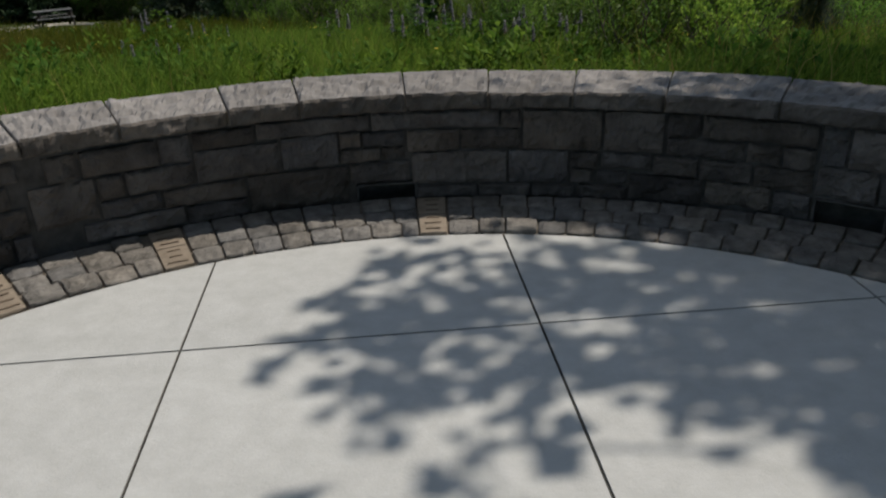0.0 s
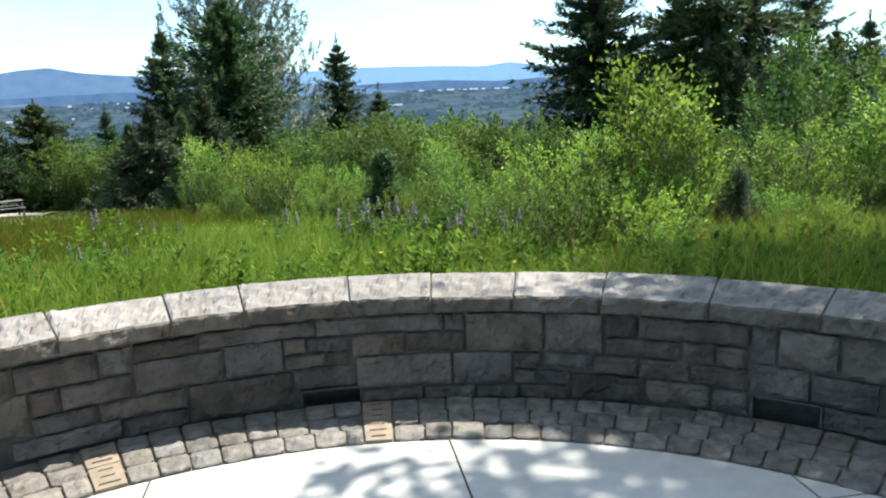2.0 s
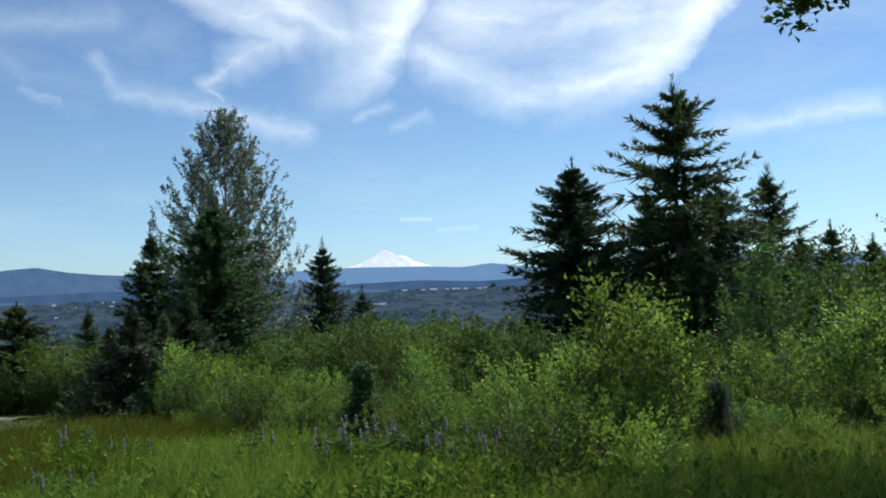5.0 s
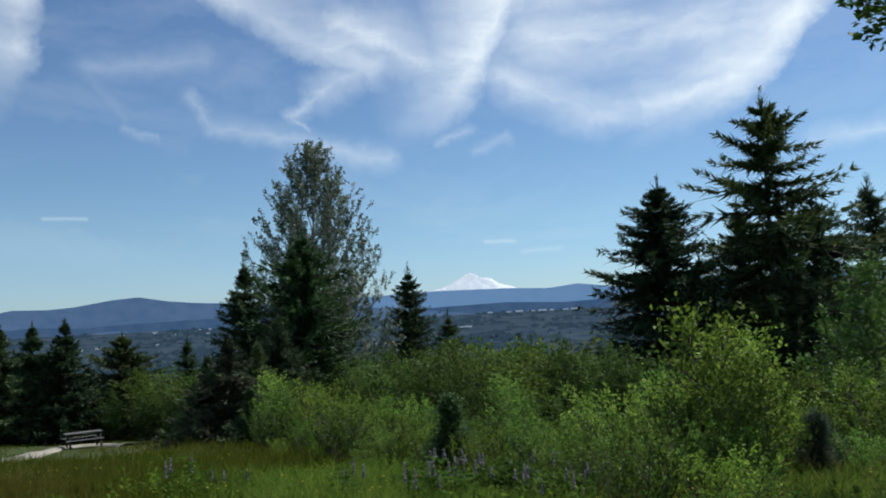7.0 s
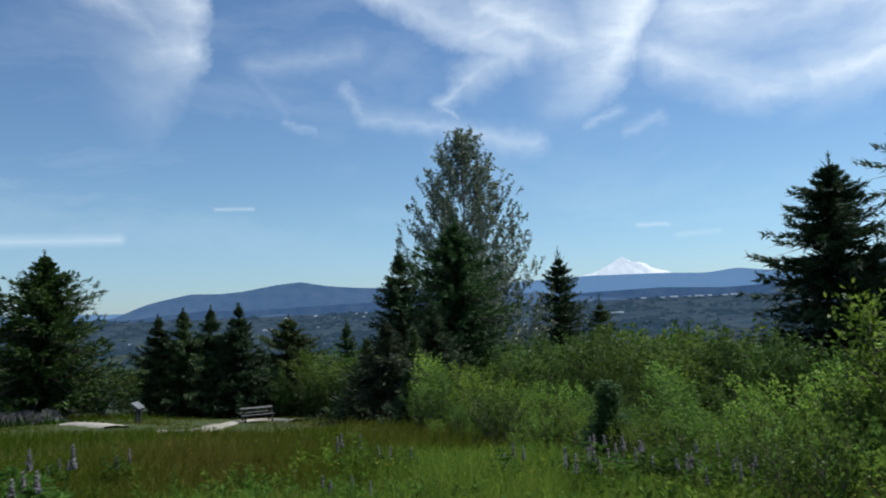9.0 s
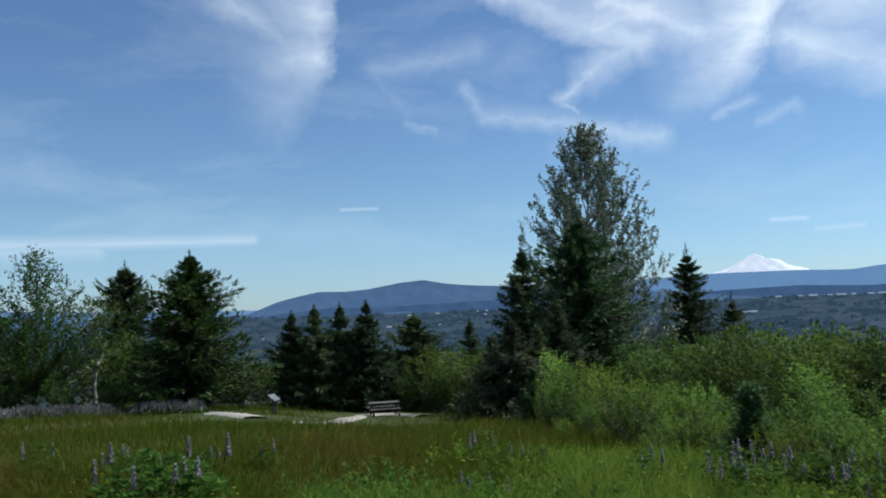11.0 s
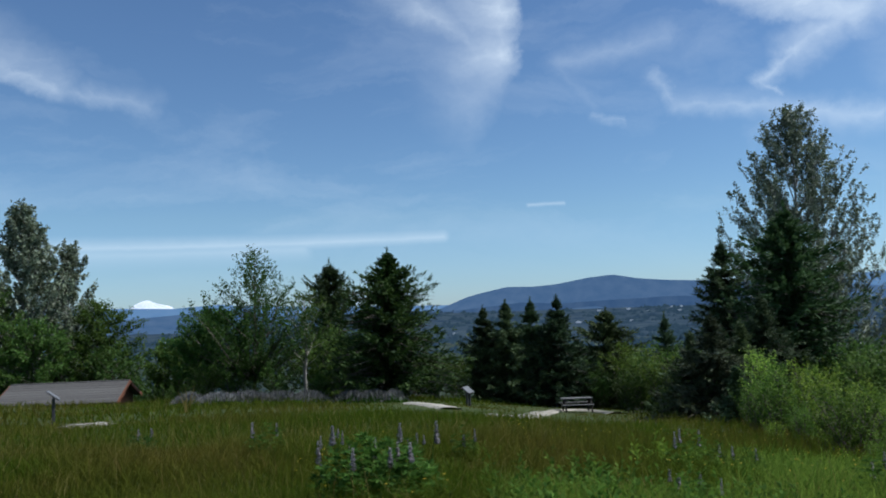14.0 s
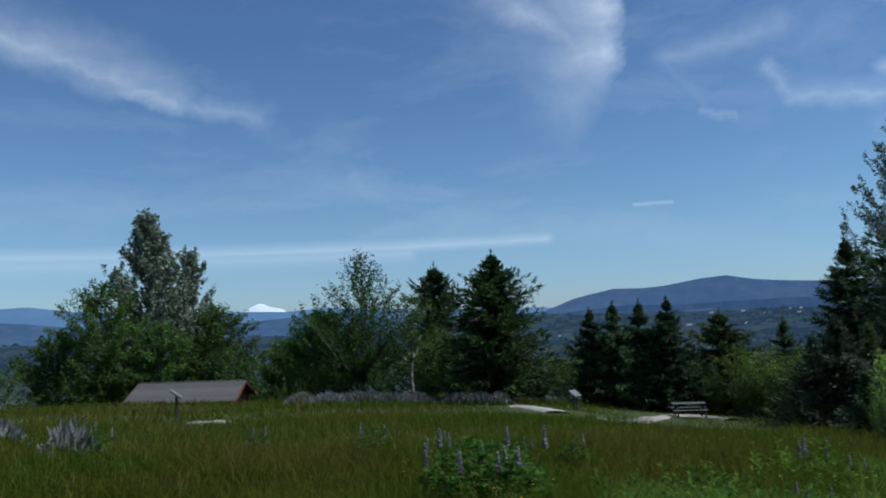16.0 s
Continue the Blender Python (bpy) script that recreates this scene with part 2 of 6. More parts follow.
MAT = dict(
    concrete=material("concrete", (0.42, 0.413, 0.39), (0.505, 0.498, 0.475), 9, 0.85, 0.25, 90, 0.18, 0.03, 0.25),
    joint=material("dark_joint", (0.035, 0.033, 0.03), (0.07, 0.065, 0.055), 30, 0.95, 0.4, 60),
    stone=material("grey_stone", (0.068, 0.058, 0.052), (0.168, 0.146, 0.13), 5, 0.9, 1.0, 16, 0.6, 0.32, 0.2, dist=0.05, hues=0.4),
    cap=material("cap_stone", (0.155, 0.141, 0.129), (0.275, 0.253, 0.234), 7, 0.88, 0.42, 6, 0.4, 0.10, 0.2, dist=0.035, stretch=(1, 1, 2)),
    # capstone fronts: shade put into the colour, darker than the sunlit top
    cap_front_shade=material("shaded_pitched_face", (0.08, 0.067, 0.057), (0.182, 0.157, 0.135), 6, 0.9, 1.0, 14, 0.5, 0.15, 0.2, dist=0.035),
    cobble=material("cobble", (0.095, 0.087, 0.078), (0.235, 0.216, 0.194), 12, 0.85, 0.8, 32, 0.5, 0.22, 0.25, dist=0.02, hues=0.3),
    mortar=material("mortar", (0.055, 0.05, 0.046), (0.11, 0.10, 0.09), 18, 0.95, 0.6, 60),
    sand=material("sandy_joint", (0.12, 0.10, 0.078), (0.22, 0.185, 0.145), 40, 0.95, 0.6, 120),
    tan=material("tan_paver", (0.21, 0.165, 0.12), (0.29, 0.235, 0.18), 16, 0.8, 0.3, 80, 0.25, 0.06),
    bar=material("engraving", (0.16, 0.12, 0.085), (0.22, 0.17, 0.125), 30, 0.9, 0.2, 60),
    soil=material("meadow_soil", (0.022, 0.038, 0.008), (0.06, 0.078, 0.018), 1.6, 0.95, 0.6, 8, 0.6),
    gravel=material("pale_gravel", (0.27, 0.245, 0.20), (0.42, 0.385, 0.32), 26, 0.95, 0.7, 70, 0.3),
    bark=material("bark", (0.06, 0.05, 0.04), (0.16, 0.135, 0.11), 9, 0.95, 0.9, 24, 0.5, stretch=(3, 3, 0.6)),
    pale_bark=material("pale_bark", (0.20, 0.19, 0.17), (0.40, 0.38, 0.34), 9, 0.9, 0.6, 20, 0.5, stretch=(3, 3, 0.7)),
    weathered=material("weathered_wood", (0.065, 0.066, 0.066), (0.14, 0.138, 0.132), 8, 0.85, 0.5, 30, 0.4, stretch=(1, 6, 6)),
    old_wood=material("dark_weathered_wood", (0.035, 0.03, 0.026), (0.08, 0.07, 0.06), 8, 0.9, 0.5, 30, 0.4, stretch=(1, 6, 6)),
    roofing=material("roof_shingle", (0.078, 0.073, 0.068), (0.125, 0.118, 0.11), 12, 0.9, 0.5, 30, 0.25),
    red_wood=material("red_brown_wood", (0.115, 0.046, 0.028), (0.195, 0.082, 0.046), 8, 0.7, 0.3, 20, 0.4),
    dark_metal=material("dark_post", (0.03, 0.03, 0.032), (0.06, 0.06, 0.062), 10, 0.5, 0.1, 40),
    panel=material("pale_panel", (0.11, 0.115, 0.12), (0.18, 0.185, 0.19), 10, 0.6, 0.05, 40),
    bush=leafy("bush_leaf", (0.070, 0.142, 0.017), (0.240, 0.350, 0.064), 0.47, 0.55, 0.12, vary=0.55),
    far_bush=leafy("far_bush_leaf", (0.044, 0.086, 0.015), (0.118, 0.178, 0.038), 0.42, vary=0.40),
    broad=leafy("broad_leaf", (0.038, 0.082, 0.015), (0.102, 0.168, 0.034), 0.4),
    shade=leafy("shade_tree_leaf", (0.06, 0.11, 0.02), (0.12, 0.19, 0.04), 0.3),
    silver=leafy("poplar_leaf", (0.046, 0.072, 0.035), (0.25, 0.285, 0.185), 0.25, 0.45, 0.5, hues=0.0),
    fir=leafy("fir_needles", (0.042, 0.082, 0.026), (0.125, 0.20, 0.065), 0.25, 0.7, 0.2),
    dark_fir=leafy("dark_fir_needles", (0.030, 0.054, 0.024), (0.105, 0.148, 0.062), 0.2, 0.7, 0.2),
    young_fir=leafy("young_fir_needles", (0.022, 0.052, 0.012), (0.115, 0.165, 0.032), 0.2, 0.7, 0.2),
    olive_fir=leafy("olive_fir_needles", (0.032, 0.048, 0.026), (0.10, 0.115, 0.06), 0.2, 0.7, 0.15),
    blue_pine=leafy("pine_needles", (0.06, 0.088, 0.06), (0.17, 0.21, 0.15), 0.25, 0.7, 0.2),
    grass=leafy("grass_blade", (0.046, 0.078, 0.005), (0.126, 0.154, 0.013), 0.45, 0.85, 0.05, 0.8, (0.125, 0.103, 0.020), clump=0.9),
    fresh_grass=leafy("fresh_grass_blade", (0.060, 0.130, 0.016), (0.198, 0.29, 0.048), 0.48, 0.85, 0.05, 0.4, (0.150, 0.215, 0.034), clump=1.6),
    seed=leafy("seed_head", (0.15, 0.11, 0.03), (0.27, 0.22, 0.07), 0.3, 0.8, 0.05, hues=0.0),
    herb=leafy("lupine_leaf", (0.034, 0.080, 0.012), (0.094, 0.165, 0.026), 0.42, 0.75, 0.12),
    weed=leafy("weed_leaf", (0.048, 0.106, 0.014), (0.155, 0.24, 0.035), 0.45, 0.75, 0.1),
    petal=leafy("lupine_flower", (0.28, 0.262, 0.285), (0.46, 0.435, 0.46), 0.35, 0.8, 0.05, vary=0.1, hues=0.0),
    yellow=leafy("buttercup", (0.5, 0.38, 0.02), (0.7, 0.55, 0.05), 0.3, 0.5, 0.3, hues=0.0),
    mauve=leafy("mauve_bloom", (0.125, 0.13, 0.112), (0.245, 0.238, 0.238), 0.3, 0.8, 0.1, hues=0.0),
    # valley woods and fields: a bluish glow stands in for haze, stronger far off
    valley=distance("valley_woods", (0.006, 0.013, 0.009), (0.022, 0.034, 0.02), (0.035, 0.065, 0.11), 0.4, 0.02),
    valley_ground=distance("hazed_valley_fields", (0.006, 0.014, 0.010), (0.12, 0.14, 0.075), (0.028, 0.055, 0.095), 0.45, 0.022, (1, 1, 0)),
    far_valley=distance("hazed_far_fields", (0.005, 0.011, 0.010), (0.095, 0.112, 0.085), (0.046, 0.089, 0.165), 0.58, 0.011, (1, 1, 0)),
    far_wood=distance("hazed_far_woods", (0.006, 0.013, 0.009), (0.022, 0.034, 0.02), (0.05, 0.095, 0.165), 0.5, 0.02),
    # hills, foothills and far ridge: blue haze mixed in as emission
    hill=distance("hazed_hill_woods", (0.01, 0.02, 0.02), (0.09, 0.105, 0.10), (0.098, 0.19, 0.36), 0.68, 0.012),
    foothill=distance("hazed_foothill_woods", (0.01, 0.02, 0.02), (0.11, 0.125, 0.11), (0.070, 0.142, 0.285), 0.66, 0.012),
    far_hill=distance("hazed_far_hill_woods", (0.02, 0.03, 0.04), (0.12, 0.14, 0.14), (0.172, 0.322, 0.55), 0.80, 0.014),
    # snow glows so that it looks sunlit; the town glows with haze
    snow=distance("glowing_snow", (0.42, 0.46, 0.52), (0.92, 0.93, 0.94), (1.15, 1.25, 1.35), 0.55, 0.04),
    town=distance("hazed_town_wall", (0.6, 0.6, 0.6), (0.75, 0.75, 0.73), (0.5, 0.56, 0.66), 0.4, 0.05),
    town_roof=distance("town_roof", (0.5, 0.5, 0.5), (0.7, 0.7, 0.7), (0.45, 0.52, 0.62), 0.4, 0.05),
)


# ---- mesh helpers ----
def quads(name, V, F):
    me = bpy.data.meshes.new(name)
    V, F = np.asarray(V, float), np.asarray(F, int)
    me.vertices.add(len(V))
    me.vertices.foreach_set("co", V.ravel())
    me.loops.add(F.size)
    me.loops.foreach_set("vertex_index", F.ravel())
    me.polygons.add(len(F))
    me.polygons.foreach_set("loop_start", np.arange(0, F.size, F.shape[1]))
    me.update(calc_edges=True)
    return me


def made(name, me, mat, parent=None, label="", smooth=False):
    if isinstance(me, bmesh.types.BMesh):
        bm, me = me, bpy.data.meshes.new(name)
        bm.to_mesh(me)
        bm.free()
    if mat and not me.materials:
        me.materials.append(MAT[mat])
    if smooth:
        me.polygons.foreach_set("use_smooth", np.ones(len(me.polygons), bool))
    ob = new(name, me)
    if parent:
        ob.parent = parent
    if label:
        ob["label"] = label
    return ob


def part(name, me, mat, parent, label="", smooth=False):
    return made(name, me, mat, parent, label, smooth)


def thing(name, at, label, category, group="", turn=0.0):
    ob = new(name)
    ob.empty_display_size = 0.1
    ob.matrix_basis = pose(*at, 0, 0, turn)
    return tagged(ob, label, category, group)


def kites(base, way, up, length, wide, fold=0.12):
    """Leaf shapes: base, side, tip, side, folded along the middle."""
    way = way / np.linalg.norm(way, axis=1, keepdims=True)
    side = np.cross(way, up)
    side /= np.linalg.norm(side, axis=1, keepdims=True) + 1e-9
    lift = np.cross(side, way)
    length, wide = np.broadcast_to(length, len(base))[:, None], np.broadcast_to(wide, len(base))[:, None]
    mid = base + way * length * 0.45 + lift * wide * fold
    V = np.stack([base, mid + side * wide / 2, base + way * length, mid - side * wide / 2], 1).reshape(-1, 3)
    return V, np.arange(len(V)).reshape(-1, 4)


def spikes(base, way, up, length, wide):
    """Needle sprays: narrow pointed blades."""
    way = way / np.linalg.norm(way, axis=1, keepdims=True)
    side = np.cross(way, up)
    side /= np.linalg.norm(side, axis=1, keepdims=True) + 1e-9
    V = np.stack([base - side * wide[:, None] / 2, base + side * wide[:, None] / 2, base + way * length[:, None]], 1).reshape(-1, 3)
    return V, np.arange(len(V)).reshape(-1, 3)


def join(soups):
    V, F, n = [], [], 0
    for v, f in soups:
        V.append(v)
        F.append(np.asarray(f) + n)
        n += len(v)
    return np.concatenate(V), np.concatenate(F)


def tube(points, radii, sides=6):
    P, R = np.asarray(points, float), np.asarray(radii, float)
    T = np.gradient(P, axis=0)
    T /= np.linalg.norm(T, axis=1, keepdims=True) + 1e-9
    ref = np.where(np.abs(T[:, 2:3]) > 0.9, [[1.0, 0, 0]], [[0, 0, 1.0]])
    A = np.cross(T, ref)
    A /= np.linalg.norm(A, axis=1, keepdims=True) + 1e-9
    B = np.cross(T, A)
    a = np.linspace(0, 2 * np.pi, sides, endpoint=False)
    V = (P[:, None] + R[:, None, None] * (np.cos(a)[None, :, None] * A[:, None] + np.sin(a)[None, :, None] * B[:, None])).reshape(-1, 3)
    i, j = np.meshgrid(np.arange(len(P) - 1), np.arange(sides), indexing="ij")
    k = (j + 1) % sides
    F = np.stack([i * sides + j, i * sides + k, (i + 1) * sides + k, (i + 1) * sides + j], -1).reshape(-1, 4)
    return V, F


def box(bm, size, m=Matrix(), bevel=0.0):
    """A box with softened edges, added to bm."""
    b = bmesh.new()
    bmesh.ops.create_cube(b, size=1.0, matrix=m @ Matrix.Diagonal((*size, 1)))
    if bevel:
        bmesh.ops.bevel(b, geom=list(b.edges), offset=bevel, segments=1, affect="EDGES")
    tmp = bpy.data.meshes.new("tmp")
    b.to_mesh(tmp)
    b.free()
    bm.from_mesh(tmp)
    bpy.data.meshes.remove(tmp)
    return bm


def one_box(size, m=Matrix(), bevel=0.0):
    return box(bmesh.new(), size, m, bevel)


# ---- the lie of the land ----
CX, CY = 0.18, 1.30
R_PAVED, R_WALL, R_BACK = 2.90, 3.42, 3.95


def fall(az):
    return np.interp(az, [-90, -68, -60, -45, -38, -32, -25, -12, 0, 12, 25, 40, 90], [0.055, 0.058, 0.066, 0.076, 0.081, 0.091, 0.106, 0.115, 0.122, 0.125, 0.13, 0.12, 0.09])


def rim(az):
    """How far out the hilltop ends and the slope steepens."""
    return np.interp(az, [-90, -62, -45, -30, -15, 0, 40, 90], [48, 48, 47, 56, 50, 44, 42, 40])


def ground_z(x, y):
    x, y = np.asarray(x, float), np.asarray(y, float)
    d, az = np.hypot(x, y), np.degrees(np.arctan2(x, y))
    e = rim(az)
    z = 0.35 - fall(az) * (np.minimum(d, e) - 5.0) - 0.30 * np.clip(d - e, 0, 230)
    z += 0.10 * np.sin(0.45 * x + 1.0) * np.sin(0.38 * y) * np.clip((d - 6) / 10, 0, 1)
    far = np.interp(d, [280, 700, 1500, 2400, 3400, 4100, 4700], [-75, -112, -112, -95, -58, -8, 6])
    return np.where(d > 280, far, z)


def make_ground():
    rings = np.concatenate([np.linspace(3.93, 12, 18), np.geomspace(12.6, 280, 60), np.geomspace(300, 4750, 36)])
    turns = np.radians(np.linspace(-180, 180, 241))
    A, Rr = np.meshgrid(turns, rings)
    X, Y = CX + Rr * np.sin(A), CY + Rr * np.cos(A)
    Z = ground_z(X, Y)
    # behind the plaza the ground lies level with the paving
    back = np.clip((np.abs(np.degrees(A)) - 84) / 12, 0, 1) * np.clip((14 - Rr) / 8, 0, 1)
    Z = Z * (1 - back) - 0.05 * back
    V = np.stack([X, Y, Z], -1).reshape(-1, 3)
    n = len(turns)
    i, j = np.meshgrid(np.arange(len(rings) - 1), np.arange(n - 1), indexing="ij")
    F = np.stack([i * n + j, i * n + j + 1, (i + 1) * n + j + 1, (i + 1) * n + j], -1).reshape(-1, 4)
    me = quads("ground", V, F)
    me.materials.append(MAT["soil"])
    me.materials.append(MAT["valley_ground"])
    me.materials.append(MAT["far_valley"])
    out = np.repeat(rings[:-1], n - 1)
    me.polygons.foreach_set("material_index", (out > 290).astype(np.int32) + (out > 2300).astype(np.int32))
    ob = made("ground", me, None, smooth=True)
    tagged(ob, "grassy hilltop falling away to a wide wooded valley", "ground", kind="structure")


make_ground()


def at_bearing(az, d, z=None):
    x, y = d * math.sin(radians(az)), d * math.cos(radians(az))
    return (x, y, float(ground_z(x, y)) if z is None else z)


EYE_Z = 2.08


def height_for(az, d, el):
    """Height of a thing at that bearing and distance whose top stands el degrees above the level."""
    return EYE_Z + d * math.tan(radians(el)) - float(ground_z(d * math.sin(radians(az)), d * math.cos(radians(az))))


# ---- distance: ridges, snow peaks, valley woods, far town ----
def ridge(name, label, profile, base_d, top_d, mat, seed, rough=0.05, foot=-60):
    rng = np.random.default_rng(seed)
    az = np.linspace(profile[0][0], profile[-1][0], 360)
    el = np.interp(az, [p[0] for p in profile], [p[1] for p in profile])
    wob = sum(np.interp(np.arange(360), np.linspace(0, 359, k), rng.normal(0, 1, k)) / k ** 0.6 for k in (30, 80, 200))
    el = el + wob * rough
    rows = []
    for u in np.linspace(0, 1, 9):
        d = base_d + (top_d - base_d) * u
        top = EYE_Z + top_d * np.tan(np.radians(el))
        z = foot + (top - foot) * (u ** 1.3)
        if 0 < u < 1:
            z = z + np.interp(np.arange(360), np.linspace(0, 359, 90), rng.normal(0, 1, 90)) * 7 * (1 - u)
        rows.append(np.stack([d * np.sin(np.radians(az)), d * np.cos(np.radians(az)), z], -1))
    V = np.stack(rows).reshape(-1, 3)
    i, j = np.meshgrid(np.arange(8), np.arange(359), indexing="ij")
    F = np.stack([i * 360 + j, i * 360 + j + 1, (i + 1) * 360 + j + 1, (i + 1) * 360 + j], -1).reshape(-1, 4)
    tagged(made(name, quads(name, V, F), mat, smooth=True), label, "mountain", kind="structure")


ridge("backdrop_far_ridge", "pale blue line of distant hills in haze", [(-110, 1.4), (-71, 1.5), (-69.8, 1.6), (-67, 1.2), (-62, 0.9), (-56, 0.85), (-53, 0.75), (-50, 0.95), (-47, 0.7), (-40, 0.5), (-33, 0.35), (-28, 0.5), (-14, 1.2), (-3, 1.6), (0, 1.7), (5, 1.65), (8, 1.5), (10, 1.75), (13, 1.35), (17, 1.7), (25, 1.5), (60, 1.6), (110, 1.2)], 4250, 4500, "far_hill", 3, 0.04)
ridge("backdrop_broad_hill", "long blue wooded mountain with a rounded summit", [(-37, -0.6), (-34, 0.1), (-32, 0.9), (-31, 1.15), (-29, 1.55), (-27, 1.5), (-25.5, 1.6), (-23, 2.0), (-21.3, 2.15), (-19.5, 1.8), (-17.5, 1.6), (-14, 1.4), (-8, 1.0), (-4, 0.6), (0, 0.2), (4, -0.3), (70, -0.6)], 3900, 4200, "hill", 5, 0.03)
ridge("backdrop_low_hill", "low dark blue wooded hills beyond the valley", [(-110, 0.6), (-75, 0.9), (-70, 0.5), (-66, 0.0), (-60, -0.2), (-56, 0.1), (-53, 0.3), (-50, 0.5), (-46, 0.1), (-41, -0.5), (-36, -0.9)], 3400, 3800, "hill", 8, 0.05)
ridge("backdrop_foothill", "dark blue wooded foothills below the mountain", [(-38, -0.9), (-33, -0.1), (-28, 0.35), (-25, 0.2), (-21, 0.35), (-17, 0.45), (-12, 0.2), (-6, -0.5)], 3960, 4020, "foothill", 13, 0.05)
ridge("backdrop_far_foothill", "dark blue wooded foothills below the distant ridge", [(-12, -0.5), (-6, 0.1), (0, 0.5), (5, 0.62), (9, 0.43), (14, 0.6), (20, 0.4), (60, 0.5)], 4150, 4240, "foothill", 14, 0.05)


def snow_peak(az, el, left, right, foot_el, d, seed, label, dome=0.80, lumps=0.16):
    """A snow-covered volcano, seen above the far ridges."""
    rng = np.random.default_rng(seed)
    n, k = 72, 14
    c = np.array([d * math.sin(radians(az)), d * math.cos(radians(az))])
    top, low = EYE_Z + d * math.tan(radians(el)), EYE_Z + d * math.tan(radians(foot_el - 0.8))
    foot_z = EYE_Z + d * math.tan(radians(foot_el))
    V = []
    gully = rng.normal(0, 1, n)
    for i in range(k):
        u = i / (k - 1)
        for j in range(n):
            a = 2 * math.pi * j / n
            s = math.sin(a)
            wide = (right if s > 0 else left) * abs(s) + 0.5 * (left + right) * (1 - abs(s))
            r = d * radians(wide) * (u ** 1.15) * 1.25 * (1 + 0.06 * gully[j] * u)
            away, aside = r * math.cos(a) * 0.22, r * math.sin(a)
            z = top - (top - low) * max(u, 0.06 + 0.03 * math.sin(2 * a)) ** dome + gully[(j * 5) % n] * 4.5 * u * (1 - u) * 4 + lumps * (top - foot_z) * noise.noise((aside * 0.012, away * 0.02, float(seed))) * min(1, 6 * u)
            V.append((c[0] + away * c[0] / d + aside * c[1] / d, c[1] + away * c[1] / d - aside * c[0] / d, z))
    F = [(i * n + j, i * n + (j + 1) % n, (i + 1) * n + (j + 1) % n, (i + 1) * n + j) for i in range(k - 1) for j in range(n)]
    tagged(made("backdrop_snow_peak", quads("snow_peak", V, F), "snow", smooth=False), label, "mountain", kind="structure")


snow_peak(2.2, 3.08, 3.9, 5.0, 1.5, 4700, 4, "sharp white snow-covered volcano on the horizon", 0.86)
snow_peak(-54.7, 1.42, 2.5, 2.5, 0.75, 4700, 9, "rounded white snow-covered volcano far away", 1.12)


def valley_woods():
    rng = np.random.default_rng(11)
    n = 8000
    az = np.radians(rng.uniform(-80, 45, n))
    d = 420 * (2700 / 420) ** rng.uniform(0, 1, n) ** 0.7
    x, y = d * np.sin(az), d * np.cos(az)
    keep = np.array([noise.noise((a * 0.004, b * 0.004, 0.3)) + 0.7 * noise.noise((a * 0.016, b * 0.016, 3.3)) > -0.05 for a, b in zip(x, y)])
    x, y, d = x[keep], y[keep], d[keep]
    z = ground_z(x, y)
    s = rng.uniform(3, 8, len(x)) * np.clip(d / 1800, 0.6, 1.3)
    tall = s * rng.uniform(0.8, 1.8, len(x))
    ring = np.radians(np.arange(6) * 60)
    c = np.stack([x, y, z], -1)
    V = np.zeros((len(x), 13, 3))
    for lvl, (hh, rr) in enumerate(((0.0, 0.9), (0.55, 0.75))):
        for j, a in enumerate(ring):
            jr = rng.uniform(0.75, 1.25, len(x)) * s * rr
            V[:, lvl * 6 + j] = c + np.stack([jr * np.cos(a), jr * np.sin(a), tall * hh - 2], -1)
    V[:, 12] = c + np.stack([rng.normal(0, 0.2, len(x)) * s, rng.normal(0, 0.2, len(x)) * s, tall], -1)
    f = [(j, (j + 1) % 6, 6 + (j + 1) % 6, 6 + j) for j in range(6)] + [(6 + j, 6 + (j + 1) % 6, 6 + (j + 2) % 6, 12) for j in (0, 2, 4)]
    F = (np.arange(len(x))[:, None, None] * 13 + np.array(f)[None]).reshape(-1, 4)
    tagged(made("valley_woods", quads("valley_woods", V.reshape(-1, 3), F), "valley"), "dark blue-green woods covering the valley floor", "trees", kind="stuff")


valley_woods()


def far_woods():
    """Tree lines of the far valley: low uneven tents, gathered in strips."""
    rng = np.random.default_rng(12)
    n = 15000
    az = np.radians(rng.uniform(-80, 45, n))
    d = rng.uniform(1900, 4350, n)
    x, y = d * np.sin(az), d * np.cos(az)
    keep = np.array([noise.noise((a * 0.0035, b * 0.0035, 7.3)) + 0.8 * noise.noise((a * 0.013, b * 0.013, 1.3)) > -0.02 for a, b in zip(x, y)])
    x, y, d = x[keep], y[keep], d[keep]
    c = np.stack([x, y, ground_z(x, y) - 1.0], -1)
    wide, tall = rng.uniform(6, 24, len(x)), rng.uniform(5, 15, len(x))
    V = np.zeros((len(x), 5, 3))
    for j in range(4):
        a = rng.uniform(0, 0.6, len(x)) + j * math.pi / 2
        V[:, j] = c + np.stack([wide * np.cos(a), wide * np.sin(a), np.zeros(len(x))], -1)
    V[:, 4] = c + np.stack([rng.normal(0, 2, len(x)), rng.normal(0, 2, len(x)), tall], -1)
    F = (np.arange(len(x))[:, None, None] * 5 + np.array([(0, 1, 4), (1, 2, 4), (2, 3, 4), (3, 0, 4)])[None]).reshape(-1, 3)
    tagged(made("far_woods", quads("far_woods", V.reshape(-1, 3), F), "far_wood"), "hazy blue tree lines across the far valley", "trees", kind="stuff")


far_woods()


